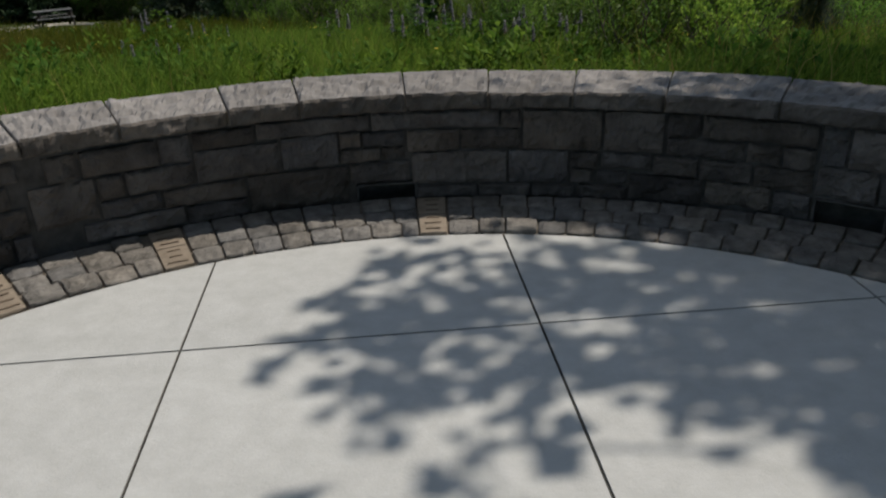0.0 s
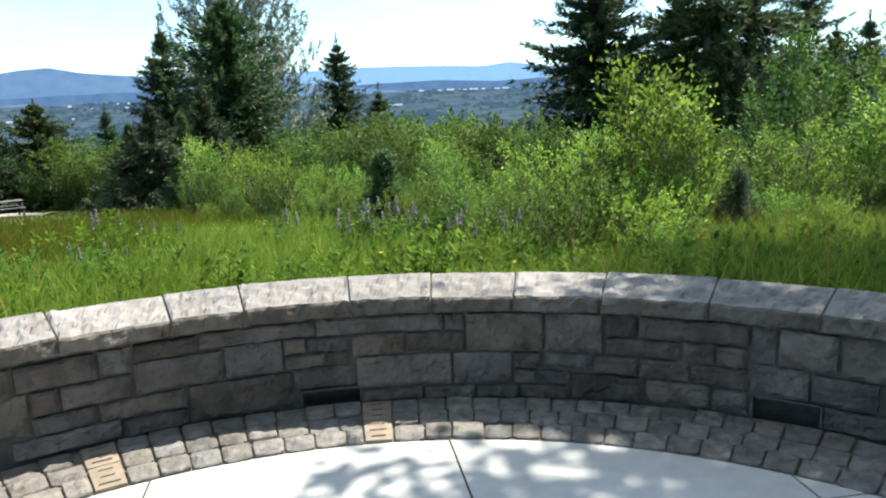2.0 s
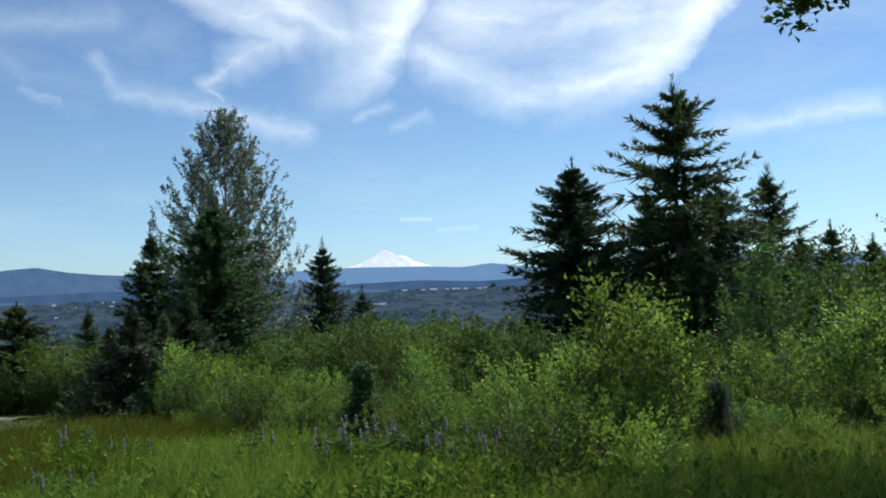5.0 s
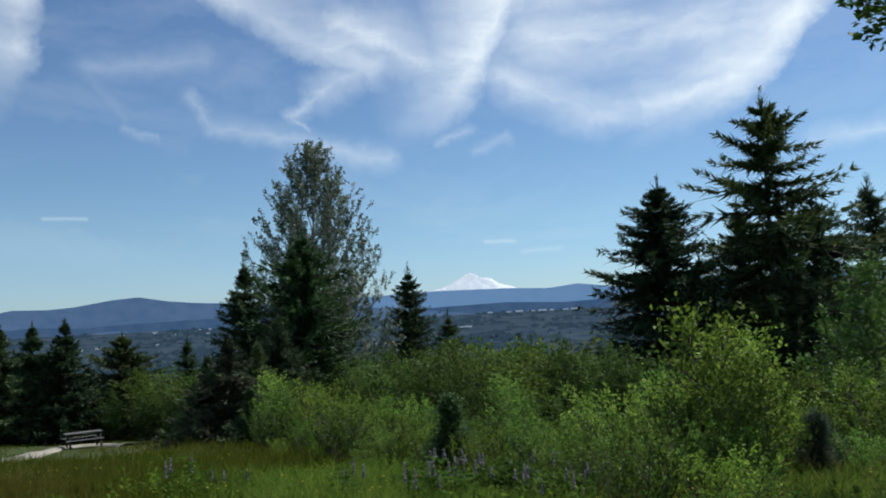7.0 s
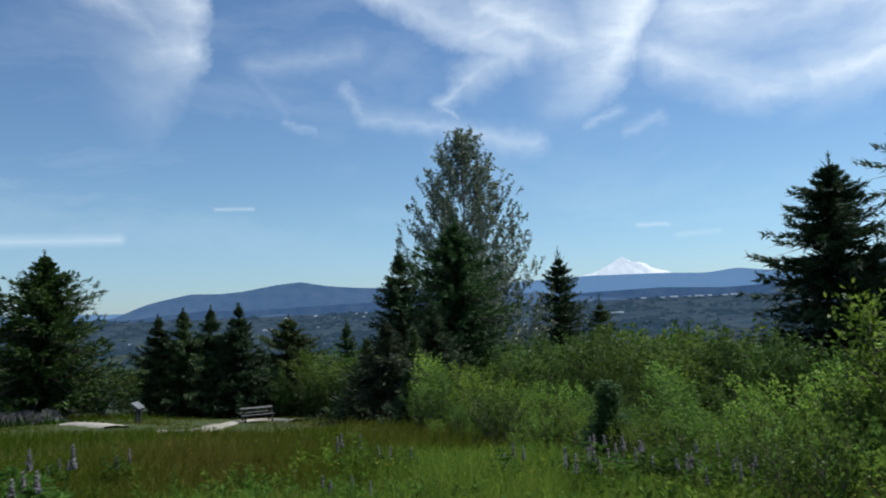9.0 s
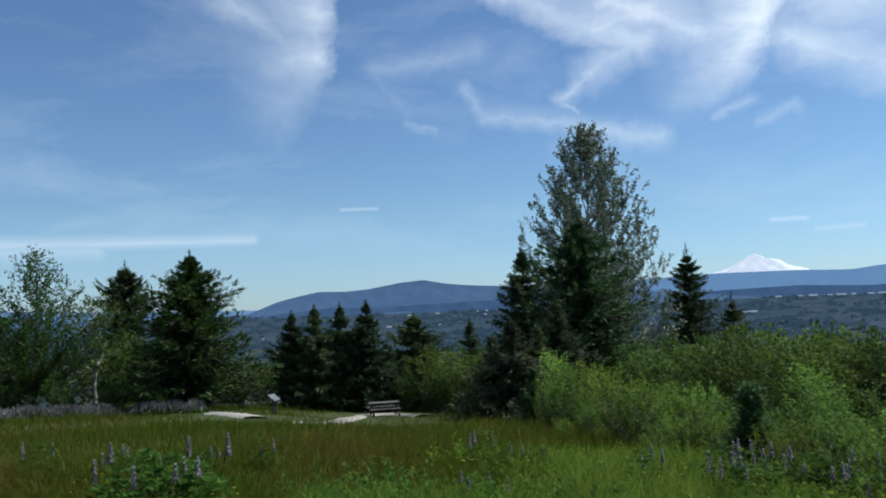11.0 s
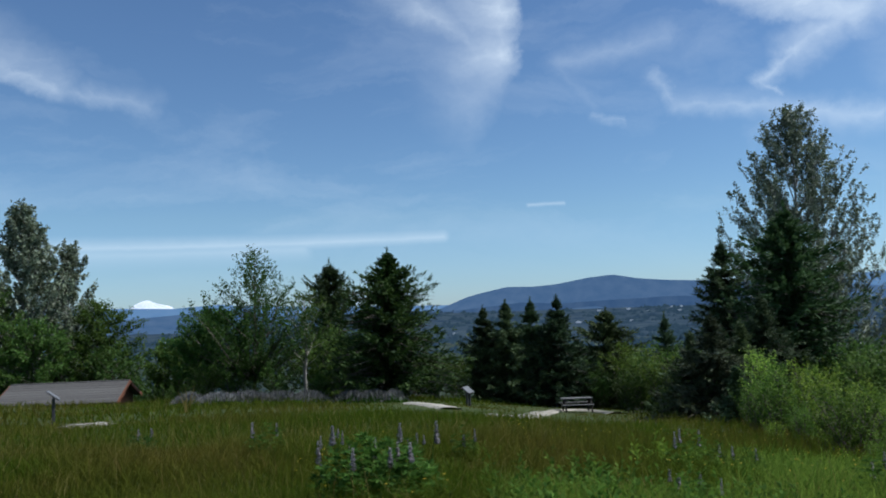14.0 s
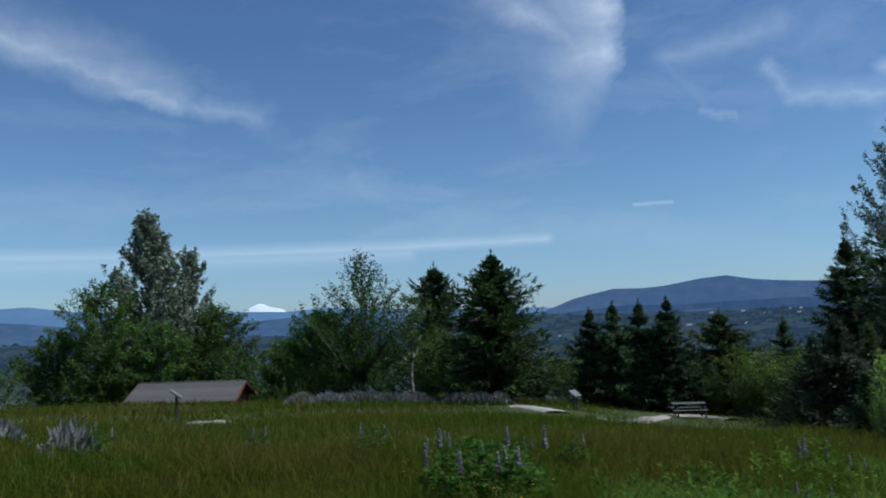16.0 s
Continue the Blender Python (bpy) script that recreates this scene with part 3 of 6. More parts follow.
def far_building(az, d, wide, deep, tall):
    x, y, z = at_bearing(az, d)
    ob = thing("building", (x, y, z), "pale flat-roofed building far off in the valley", "building", "valley buildings", -az)
    part("wall", one_box((wide, deep, tall), pose(0, 0, tall / 2)), "town", ob)
    part("roof", one_box((wide * 1.04, deep * 1.04, tall * 0.25), pose(0, 0, tall * 1.125)), "town_roof", ob)


rng = np.random.default_rng(21)
for az, d, wide in [(3.6, 4120, 40), (4.9, 4120, 40), (5.7, 4130, 60), (6.6, 4120, 66), (7.4, 4125, 54), (8.1, 4120, 40), (9.1, 4130, 36), (9.7, 4130, 44), (1.3, 3300, 44), (1.9, 3320, 40), (-20.3, 3850, 30), (-17.2, 3920, 44), (-16.7, 3920, 36), (-22.4, 3800, 26), (-23.9, 3150, 36), (-23.3, 3150, 40), (-20.1, 3150, 24), (-25.0, 3080, 30), (-18.9, 3700, 24), (-28.0, 3700, 18), (-52.5, 3000, 16), (-53.5, 2800, 14), (-33.0, 2700, 14), (1.5, 3300, 16), (-16.8, 3700, 26), (13.0, 3900, 24), (-51.8, 3300, 16)]:
    far_building(az, d, wide * rng.uniform(0.4, 0.8), wide * 0.4, 6 * rng.uniform(0.7, 1.2))


# ---- the plaza: paving, cobbled band, stone wall ----
def ring_point(th, r, z):
    a = radians(th)
    return (CX + r * math.sin(a), CY + r * math.cos(a), z)


def clip(poly, n, k):
    """The part of a polygon on the side where p . n <= k."""
    out = []
    for (ax, ay), (bx, by) in zip(poly, poly[1:] + poly[:1]):
        da, db = ax * n[0] + ay * n[1] - k, bx * n[0] + by * n[1] - k
        if da <= 0:
            out.append((ax, ay))
        if da * db < 0:
            s = da / (da - db)
            out.append((ax + s * (bx - ax), ay + s * (by - ay)))
    return out


def make_paving():
    bed = bmesh.new()
    bmesh.ops.create_circle(bed, cap_ends=True, radius=R_PAVED + 0.02, segments=128, matrix=pose(CX, CY, -0.012))
    base = tagged(made("floor_plaza", bed, "joint"), "pale concrete plaza cut into square slabs by dark joints", "floor", kind="structure")
    u, v = Vector((0.9972, 0.0735)), Vector((-0.0735, 0.9972))
    origin, step, gap = Vector((0.549, 3.282)), 1.425, 0.006
    disc = [(CX + R_PAVED * math.sin(a), CY + R_PAVED * math.cos(a)) for a in np.linspace(0, 2 * math.pi, 144, endpoint=False)]
    for i in range(-4, 4):
        for j in range(-5, 2):
            lo = origin + u * step * i + v * step * j
            poly = disc
            for n, k in ((u, lo.dot(u) + step - gap), (-u, -lo.dot(u) - gap), (v, lo.dot(v) + step - gap), (-v, -lo.dot(v) - gap)):
                poly = clip(poly, n, k) if poly else poly
            if len(poly) < 3:
                continue
            bm = bmesh.new()
            f = bm.faces.new([bm.verts.new((x, y, 0.0)) for x, y in poly])
            f.normal_update()
            if f.normal.z < 0:
                f.normal_flip()
            bmesh.ops.inset_region(bm, faces=[f], thickness=0.006, depth=0.0)
            edge = [v for v in bm.verts if v.is_boundary]
            for v2 in edge:
                v2.co.z -= 0.006
            rim_edges = [e for e in bm.edges if e.is_boundary]
            for e in bmesh.ops.extrude_edge_only(bm, edges=rim_edges)["geom"]:
                if isinstance(e, bmesh.types.BMVert):
                    e.co.z -= 0.03
            part("slab", bm, "concrete", base)


def arc_block(th0, th1, r0, r1, z0, z1, seed, nx=4, nz=3, rough=0.012, edge=0.008, top_rough=0.0):
    """A block of quarried stone between two bearings, radii and heights, with an uneven face and softened edges."""
    rs = random.Random(seed)
    off = Vector((rs.uniform(-50, 50), rs.uniform(-50, 50), rs.uniform(-50, 50)))
    ny = 2 if not top_rough else (6 if nx < 9 else 10)
    bm = bmesh.new()
    grid = {}

    def vert(i, j, k):
        if (i, j, k) in grid:
            return grid[i, j, k]
        a, b, c = i / nx, j / ny, k / nz
        inx, iny, inz = min(a, 1 - a) == 0, min(b, 1 - b) == 0, min(c, 1 - c) == 0
        th, r, z = th0 + (th1 - th0) * a, r0 + (r1 - r0) * b, z0 + (z1 - z0) * c
        p = Vector(ring_point(th, r, z))
        q = p * 9 + off
        bumpy = noise.noise(q * Vector((1, 1, 1.6)).length / 2.1) * 0.7 + noise.noise(q * 2.3) * 0.45 + noise.noise(q * 5.1) * 0.22
        soft = edge * (0.6 + 0.8 * abs(noise.noise(q * 1.7)))
        deg = math.degrees(1.0 / r)
        crease = 0.35 - abs(noise.noise(Vector((th * 0.9, r * 9, z * 11)) + off)) * 1.9
        if j == 0:
            bumpy += crease * 0.5
            r += -bumpy * rough + (soft if (inx or inz) else -rough * 0.25)
        if inz and (inx or iny):
            z += soft * (1 if k == 0 else -1)
        elif k == nz and top_rough:
            z += (bumpy * 0.8 + crease * 0.55) * top_rough
        if inx and (iny or inz):
            th += soft * deg * (1 if i == 0 else -1)
        grid[i, j, k] = bm.verts.new(ring_point(th, r, z))
        return grid[i, j, k]

    for i in range(nx):
        for k in range(nz):
            # front faces take slot 1, on capstones the shade-darkened colour
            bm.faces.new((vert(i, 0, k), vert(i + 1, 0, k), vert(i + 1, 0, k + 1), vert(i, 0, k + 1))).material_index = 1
    for i in range(nx):
        for j in range(ny):
            bm.faces.new((vert(i, j, nz), vert(i + 1, j, nz), vert(i + 1, j + 1, nz), vert(i, j + 1, nz)))
            if top_rough:
                bm.faces.new((vert(i, j, 0), vert(i, j + 1, 0), vert(i + 1, j + 1, 0), vert(i + 1, j, 0)))
    for j in range(ny):
        for k in range(nz):
            bm.faces.new((vert(0, j, k), vert(0, j, k + 1), vert(0, j + 1, k + 1), vert(0, j + 1, k)))
            bm.faces.new((vert(nx, j, k), vert(nx, j + 1, k), vert(nx, j + 1, k + 1), vert(nx, j, k + 1)))
    for i in range(nx if top_rough else 0):
        for k in range(nz):
            bm.faces.new((vert(i, ny, k), vert(i, ny, k + 1), vert(i + 1, ny, k + 1), vert(i + 1, ny, k)))
    return bm


# stones of the wall: from and to (bearing), foot and top, from the upper courses down
UPPER = [(-33.8, -22.1, 0.495, 0.51), (-22.0, -16.7, 0.40, 0.495), (-16.5, -6.4, 0.415, 0.505), (-6.2, 5.5, 0.405, 0.505), (5.7, 7.5, 0.40, 0.50), (7.7, 14.8, 0.28, 0.50), (15.0, 20.2, 0.28, 0.50), (20.5, 23.2, 0.375, 0.50), (23.4, 32.6, 0.385, 0.50), (32.8, 34.8, 0.31, 0.50), (35.0, 39.5, 0.305, 0.50), (39.7, 44.0, 0.295, 0.50)]
MIDDLE = [(-33.8, -31.3, 0.36, 0.49), (-31.1, -25.0, 0.355, 0.49), (-24.8, -22.2, 0.355, 0.49), (-22.1, -14.7, 0.225, 0.395), (-14.5, -9.4, 0.235, 0.41), (-9.2, -7.3, 0.325, 0.41), (-7.1, -3.2, 0.325, 0.405), (-9.2, -5.6, 0.24, 0.315), (-5.4, -3.2, 0.24, 0.315), (-3.0, 1.8, 0.28, 0.40), (2.0, 7.5, 0.28, 0.395), (20.5, 27.0, 0.275, 0.37), (27.2, 29.9, 0.27, 0.375), (30.1, 32.6, 0.265, 0.375)]
LOWER = [(-30.2, -28.1, 0.225, 0.345), (-27.9, -22.3, 0.225, 0.345), (-25.1, -18.0, 0.115, 0.215), (-17.8, -8.7, 0.015, 0.22), (-8.5, -2.9, 0.11, 0.23), (-2.7, 6.2, 0.085, 0.27), (6.4, 11.9, 0.085, 0.27), (12.1, 14.6, 0.18, 0.27), (14.8, 19.3, 0.18, 0.27), (19.5, 23.3, 0.165, 0.265), (23.5, 27.8, 0.155, 0.265), (28.0, 32.7, 0.145, 0.26), (32.9, 37.5, 0.14, 0.30), (37.7, 42.6, 0.14, 0.285)]
FOOT = [(-35.4, -30.4, 0.135, 0.35), (-30.2, -25.3, 0.125, 0.215), (-31.9, -23.6, 0.02, 0.115), (-23.4, -18.0, 0.015, 0.105), (-2.3, 3.4, 0.01, 0.075), (3.6, 8.4, 0.01, 0.075), (8.6, 12.5, 0.01, 0.075), (12.1, 14.3, 0.09, 0.17), (14.5, 17.3, 0.09, 0.17), (12.8, 17.3, 0.01, 0.08), (17.5, 23.9, 0.015, 0.155), (24.1, 29.6, 0.02, 0.145), (29.8, 32.7, 0.01, 0.135), (38.7, 46.0, 0.01, 0.13)]
CAP_JOINTS = [-71, -62.5, -53, -44.4, -35.2, -27.6, -18.7, -12.5, -3.0, 4.5, 12.1, 20.1, 29.3, 38.1, 46.5, 55, 64, 72]
DRAINS = [(-7.8, -2.5, 0.015, 0.10), (33.2, 38.4, 0.02, 0.13)]


def make_wall():
    core = bmesh.new()
    ths = np.array(sorted(set(np.round(np.linspace(-72, 72, 97), 2)) | {e for q in DRAINS for e in q[:2]}))
    mid = 0.11
    rows = [[core.verts.new(ring_point(t, r, z)) for t in ths] for r, z in ((R_WALL + 0.025, -0.05), (R_WALL + 0.025, mid), (R_WALL + 0.025, 0.508), (R_BACK - 0.03, 0.508), (R_BACK - 0.03, -0.3))]
    deep = [[core.verts.new(ring_point(t, R_WALL + 0.15, z)) for t in ths] for z in (-0.05, mid)]
    for k, (a, b) in enumerate(zip(rows, rows[1:])):
        for i in range(len(ths) - 1):
            hole = [k == 0 and q[0] - 0.01 < ths[j] < q[1] + 0.01 for q in DRAINS for j in (i, i + 1)]
            if not (hole[0] and hole[1] or hole[2] and hole[3]):
                core.faces.new((a[i], a[i + 1], b[i + 1], b[i]))
                continue
            core.faces.new((deep[0][i], deep[0][i + 1], deep[1][i + 1], deep[1][i]))
            core.faces.new((deep[1][i], deep[1][i + 1], b[i + 1], b[i]))
            for j in (i, i + 1):
                if any(abs(ths[j] - e) < 0.02 for q in DRAINS for e in q[:2]):
                    core.faces.new((a[j], b[j], deep[1][j], deep[0][j]))
    for i in (0, len(ths) - 1):
        core.faces.new([r[i] for r in rows])
    wall = tagged(made("wall_curved", core, "mortar"), "low curved seat wall of rough grey ashlar stone under heavy capstones", "stone wall", kind="structure")
    stones = UPPER[1:] + MIDDLE + LOWER + FOOT
    rs = random.Random(5)
    for t0, t1 in ((-71.5, -35.6), (44.2, 71.5)):
        for z0, z1 in ((0.01, 0.13), (0.14, 0.27), (0.28, 0.39), (0.40, 0.50)):
            t = t0 + (2.0 if t1 > 0 and z1 < 0.14 else 0.0)
            while t < t1 - 1:
                e = min(t + rs.uniform(3.0, 8.0), t1)
                stones.append((t, e - 0.2, z0, z1))
                t = e
    for i, (a, b, z0, z1) in enumerate(stones):
        bm = arc_block(a - 0.02, b + 0.02, R_WALL + rs.uniform(-0.012, 0.008), R_WALL + 0.12, z0 - 0.002, z1 + 0.002, i, max(6, round((b - a) * 2.0)), 7, 0.028, 0.006)
        part("stone", bm, "stone", wall)
    for i, (a, b) in enumerate(zip(CAP_JOINTS, CAP_JOINTS[1:])):
        lift = rs.uniform(-0.008, 0.008)
        bm = arc_block(a + 0.03, b - 0.03, R_WALL - 0.035 + rs.uniform(-0.012, 0.012), R_BACK + rs.uniform(-0.03, 0.02), 0.512, 0.610 + lift, 200 + i, max(16, round((b - a) * 3.2)), 6, 0.030, 0.006, 0.036)
        me = bpy.data.meshes.new("capstone")
        bm.to_mesh(me)
        bm.free()
        for key in ("cap", "cap_front_shade"):
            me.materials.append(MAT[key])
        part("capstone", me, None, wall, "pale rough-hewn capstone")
    for t in CAP_JOINTS[1:-1]:
        part("mortar_joint", arc_block(t - 0.10, t + 0.10, R_WALL - 0.015, R_BACK - 0.04, 0.51, 0.588, 7, 2, 3, 0.004, 0.002, 0.004), "sand", wall, "pale mortar joint")
    for a, b, z0, z1 in DRAINS:
        bm = bmesh.new()
        for t0, t1, y0, y1 in ((a, b, z1 - 0.008, z1 + 0.004), (a - 0.25, a, z0, z1), (b, b + 0.25, z0, z1)):
            src = arc_block(t0, t1, R_WALL - 0.006, R_WALL + 0.08, y0, y1, 3, 4, 2, 0.0, 0.002)
            tmp = bpy.data.meshes.new("tmp")
            src.to_mesh(tmp)
            src.free()
            bm.from_mesh(tmp)
            bpy.data.meshes.remove(tmp)
        part("drain_opening", bm, "mortar", wall, "dark rectangular drain slot with a mortar rim")


def make_band():
    bed = bmesh.new()
    ths = np.linspace(-73, 73, 97)
    rows = [[bed.verts.new(ring_point(t, r, -0.011)) for t in ths] for r in (R_PAVED - 0.005, R_WALL + 0.05)]
    for i in range(len(ths) - 1):
        bed.faces.new((rows[0][i], rows[0][i + 1], rows[1][i + 1], rows[1][i]))
    band = tagged(made("pavement_cobble_band", bed, "sand"), "band of worn grey cobbles set in sand along the wall", "cobbles", kind="structure")
    rs = random.Random(8)
    slabs = [-66.4, -53.1, -40.2, -25.7, -1.0, 49.0, 63.0]
    for row, (r0, r1) in enumerate(((2.908, 3.070), (3.080, 3.240), (3.250, 3.414))):
        t = -72.0 + row * 0.9
        while t < 72:
            wide = math.degrees(rs.uniform(0.135, 0.165) / r0)
            hit = [s for s in slabs if t < s + 1.5 and t + wide > s - 1.5]
            if hit:
                if t < hit[0] - 2.4:
                    wide = hit[0] - 1.45 - t
                else:
                    t = hit[0] + 1.5
                    continue
            near = -45 < t < 48
            bm = arc_block(t + 0.07, t + wide - 0.07, r0 + rs.uniform(-0.004, 0.006), r1 + rs.uniform(-0.006, 0.004), -0.02, 0.012 + rs.uniform(-0.006, 0.008), rs.randrange(9999), 5 if near else 2, 3, 0.010, 0.006, 0.016)
            part("cobble", bm, "cobble", band)
            t += wide
    for s in slabs:
        for k, (r0, r1) in enumerate(((2.912, 3.155), (3.163, 3.412))):
            bm = arc_block(s - 1.38, s + 1.38, r0, r1, -0.02, 0.010, 500 + k, 4, 2, 0.002, 0.004, 0.001)
            slab = part("engraved_paver", bm, "tan", band, "tan engraved stone paver")
            for q in range(3):
                r = r0 + (q + 0.6) * (r1 - r0) / 3.3
                w = rs.uniform(0.55, 1.0)
                bars = bmesh.new()
                box(bars, (0.11 * w, 0.012, 0.003), Matrix.Translation(ring_point(s, r, 0.0135)) @ Matrix.Rotation(-radians(s), 4, "Z"))
                part("text_bar", bars, "bar", slab)


def make_apron():
    ths = np.linspace(72, 288, 61)
    V = [ring_point(t, r, z) for r, z in ((R_PAVED - 0.01, -0.03), (4.3, -0.04)) for t in ths]
    F = [(i, i + 1, 61 + i + 1, 61 + i) for i in range(60)]
    tagged(made("pavement_apron", quads("apron", V, F), "gravel"), "pale gravel apron on the open side of the plaza", "path", kind="structure")


make_apron()
make_paving()
make_wall()
make_band()


# ---- plants ----
def conifer_mesh(rng, h, reach, whorl=0.40, per=6, bare=0.05, droop=0.25, lift=0.1, ragged=0.4, spray=0.5, power=0.95, gaps=0.0, fine=1.0, shape=None, thick=1.0):
    """Trunk and needle sprays of a fir: whorls of boughs that carry narrow, feathered twigs."""
    lean = rng.normal(0, 0.01, 2)
    zs = np.linspace(0, h, 9)
    trunk = tube(np.stack([lean[0] * zs, lean[1] * zs, zs * 0.98 - 0.1], -1), np.linspace(0.016 * h + 0.02, 0.006, 9), 7)
    heights = np.arange(bare * h, h * 0.97, whorl)
    heights = np.concatenate([heights, np.linspace(0.88, 0.965, 3) * h])
    H = np.repeat(heights + rng.normal(0, whorl * 0.25, len(heights)), per) + rng.normal(0, whorl * 0.22, len(heights) * per)
    keep = (rng.uniform(0, 1, len(H)) > gaps) & (H < 0.93 * h)
    H = np.clip(H[keep], bare * h, None)
    A = (np.arange(len(keep)) * 2.39996)[keep] + rng.normal(0, 0.3, len(H))
    uneven = 1 + ragged * np.sin(A * 2 + H * 1.3) * 0.5 + rng.normal(0, ragged * 0.6, len(H))
    full = reach * np.clip(1 - H / (0.985 * h), 0, 1) ** power
    if shape:
        # boughs lengthen by the slope below the top, up to the reach
        below = np.clip(h * 0.965 - H, 0, None)
        cone = 0.80 * shape * below * (0.5 + 0.5 * np.clip(below / 2.4, 0, 1))
        full = cone / (1 + (cone / reach) ** 3) ** (1 / 3)
    L = np.clip(full * np.clip(uneven, 0.5, 1.3), 0.04, None)
    radial = np.stack([np.cos(A), np.sin(A), np.zeros_like(A)], -1)
    side = np.stack([-np.sin(A), np.cos(A), np.zeros_like(A)], -1)
    tilt = lift + (0.35 if shape else 0.60) * (H / h) ** 2 + rng.normal(0, 0.10, len(H))
    n = 9 if shape and fine == 1.0 else 13
    soups = [trunk]
    B, W, U, LL, WW = [], [], [], [], []
    for k in range(n):
        u = (k + 0.5 + rng.uniform(-0.45, 0.45, len(H))) / n
        p = radial * (L * u)[:, None]
        p[:, 2] = H + L * (tilt * u - droop * u * u + 0.25 * u ** 3)
        p[:, :2] += lean * H[:, None]
        for out, aside, rise in ((0.7, 0.9, 0.0), (0.7, -0.9, 0.0), (0.6, 1.1, -0.3), (0.6, -1.1, -0.3), (1.0, 0.0, 0.15), (0.9, 0.6, 0.1), (0.9, -0.6, 0.1), (0.8, 0.3, 0.5), (0.8, -0.3, -0.5), (0.7, 0.0, -0.8))[2 if shape and fine == 1.0 else 0:]:
            way = radial * out + side * (aside + rng.normal(0, 0.3, len(H)))[:, None]
            way[:, 2] = tilt - 1.6 * droop * u + 0.75 * u * u + rise + rng.normal(0, 0.2, len(H))
            up = np.array([[0, 0, 1.0]]) + rng.normal(0, 0.6, (len(H), 3))
            size = spray * (0.16 + 0.42 * np.sqrt(L)) * (1 - 0.55 * u) * rng.uniform(0.55, 1.25, len(H))
            size = np.minimum(size, 0.06 + L * 0.42)
            B.append(p + rng.normal(0, 0.06, p.shape)), W.append(way), U.append(up), LL.append(size), WW.append((0.035 + size * rng.uniform(0.10, 0.24, len(H))) * fine * thick)
    # the leader and its short candles
    m = 34
    z = h * (0.89 + 0.10 * rng.uniform(0, 1, m))
    tip = np.stack([lean[0] * z, lean[1] * z, z], -1)
    B.append(tip), W.append(np.stack([rng.normal(0, 0.45, m), rng.normal(0, 0.45, m), np.ones(m)], -1)), U.append(rng.normal(0, 1, (m, 3)))
    LL.append((1.012 * h - z) * rng.uniform(0.25, 0.60, m) + 0.08), WW.append(LL[-1] * 0.10 + 0.03)
    crown = spikes(np.concatenate(B), np.concatenate(W), np.concatenate(U), np.concatenate(LL), np.concatenate(WW))
    for i in range(len(H)):
        q = np.linspace(0, 0.95, 3)
        pts = radial[i] * (L[i] * q)[:, None]
        pts[:, 2] = H[i] + L[i] * (tilt[i] * q - droop * q * q)
        pts[:, :2] += lean * H[i]
        soups.append(tube(pts, np.linspace(0.012 + 0.012 * L[i], 0.004, 3), 3))
    return quads("trunk", *join(soups)), quads("crown", *crown)


def fir(name, az, d, top_el, reach, label, mat="fir", seed=0, group="", extra=0.0, **kw):
    rng = np.random.default_rng(seed + 100)
    x, y, z = at_bearing(az, d)
    h = height_for(az, d, top_el) + extra
    ob = thing(name, (x, y, z), label, "tree", group, rng.uniform(0, 360))
    trunk, crown = conifer_mesh(rng, h, reach, **kw)
    part("trunk", trunk, "bark", ob)
    part("crown", crown, mat, ob)
    return ob


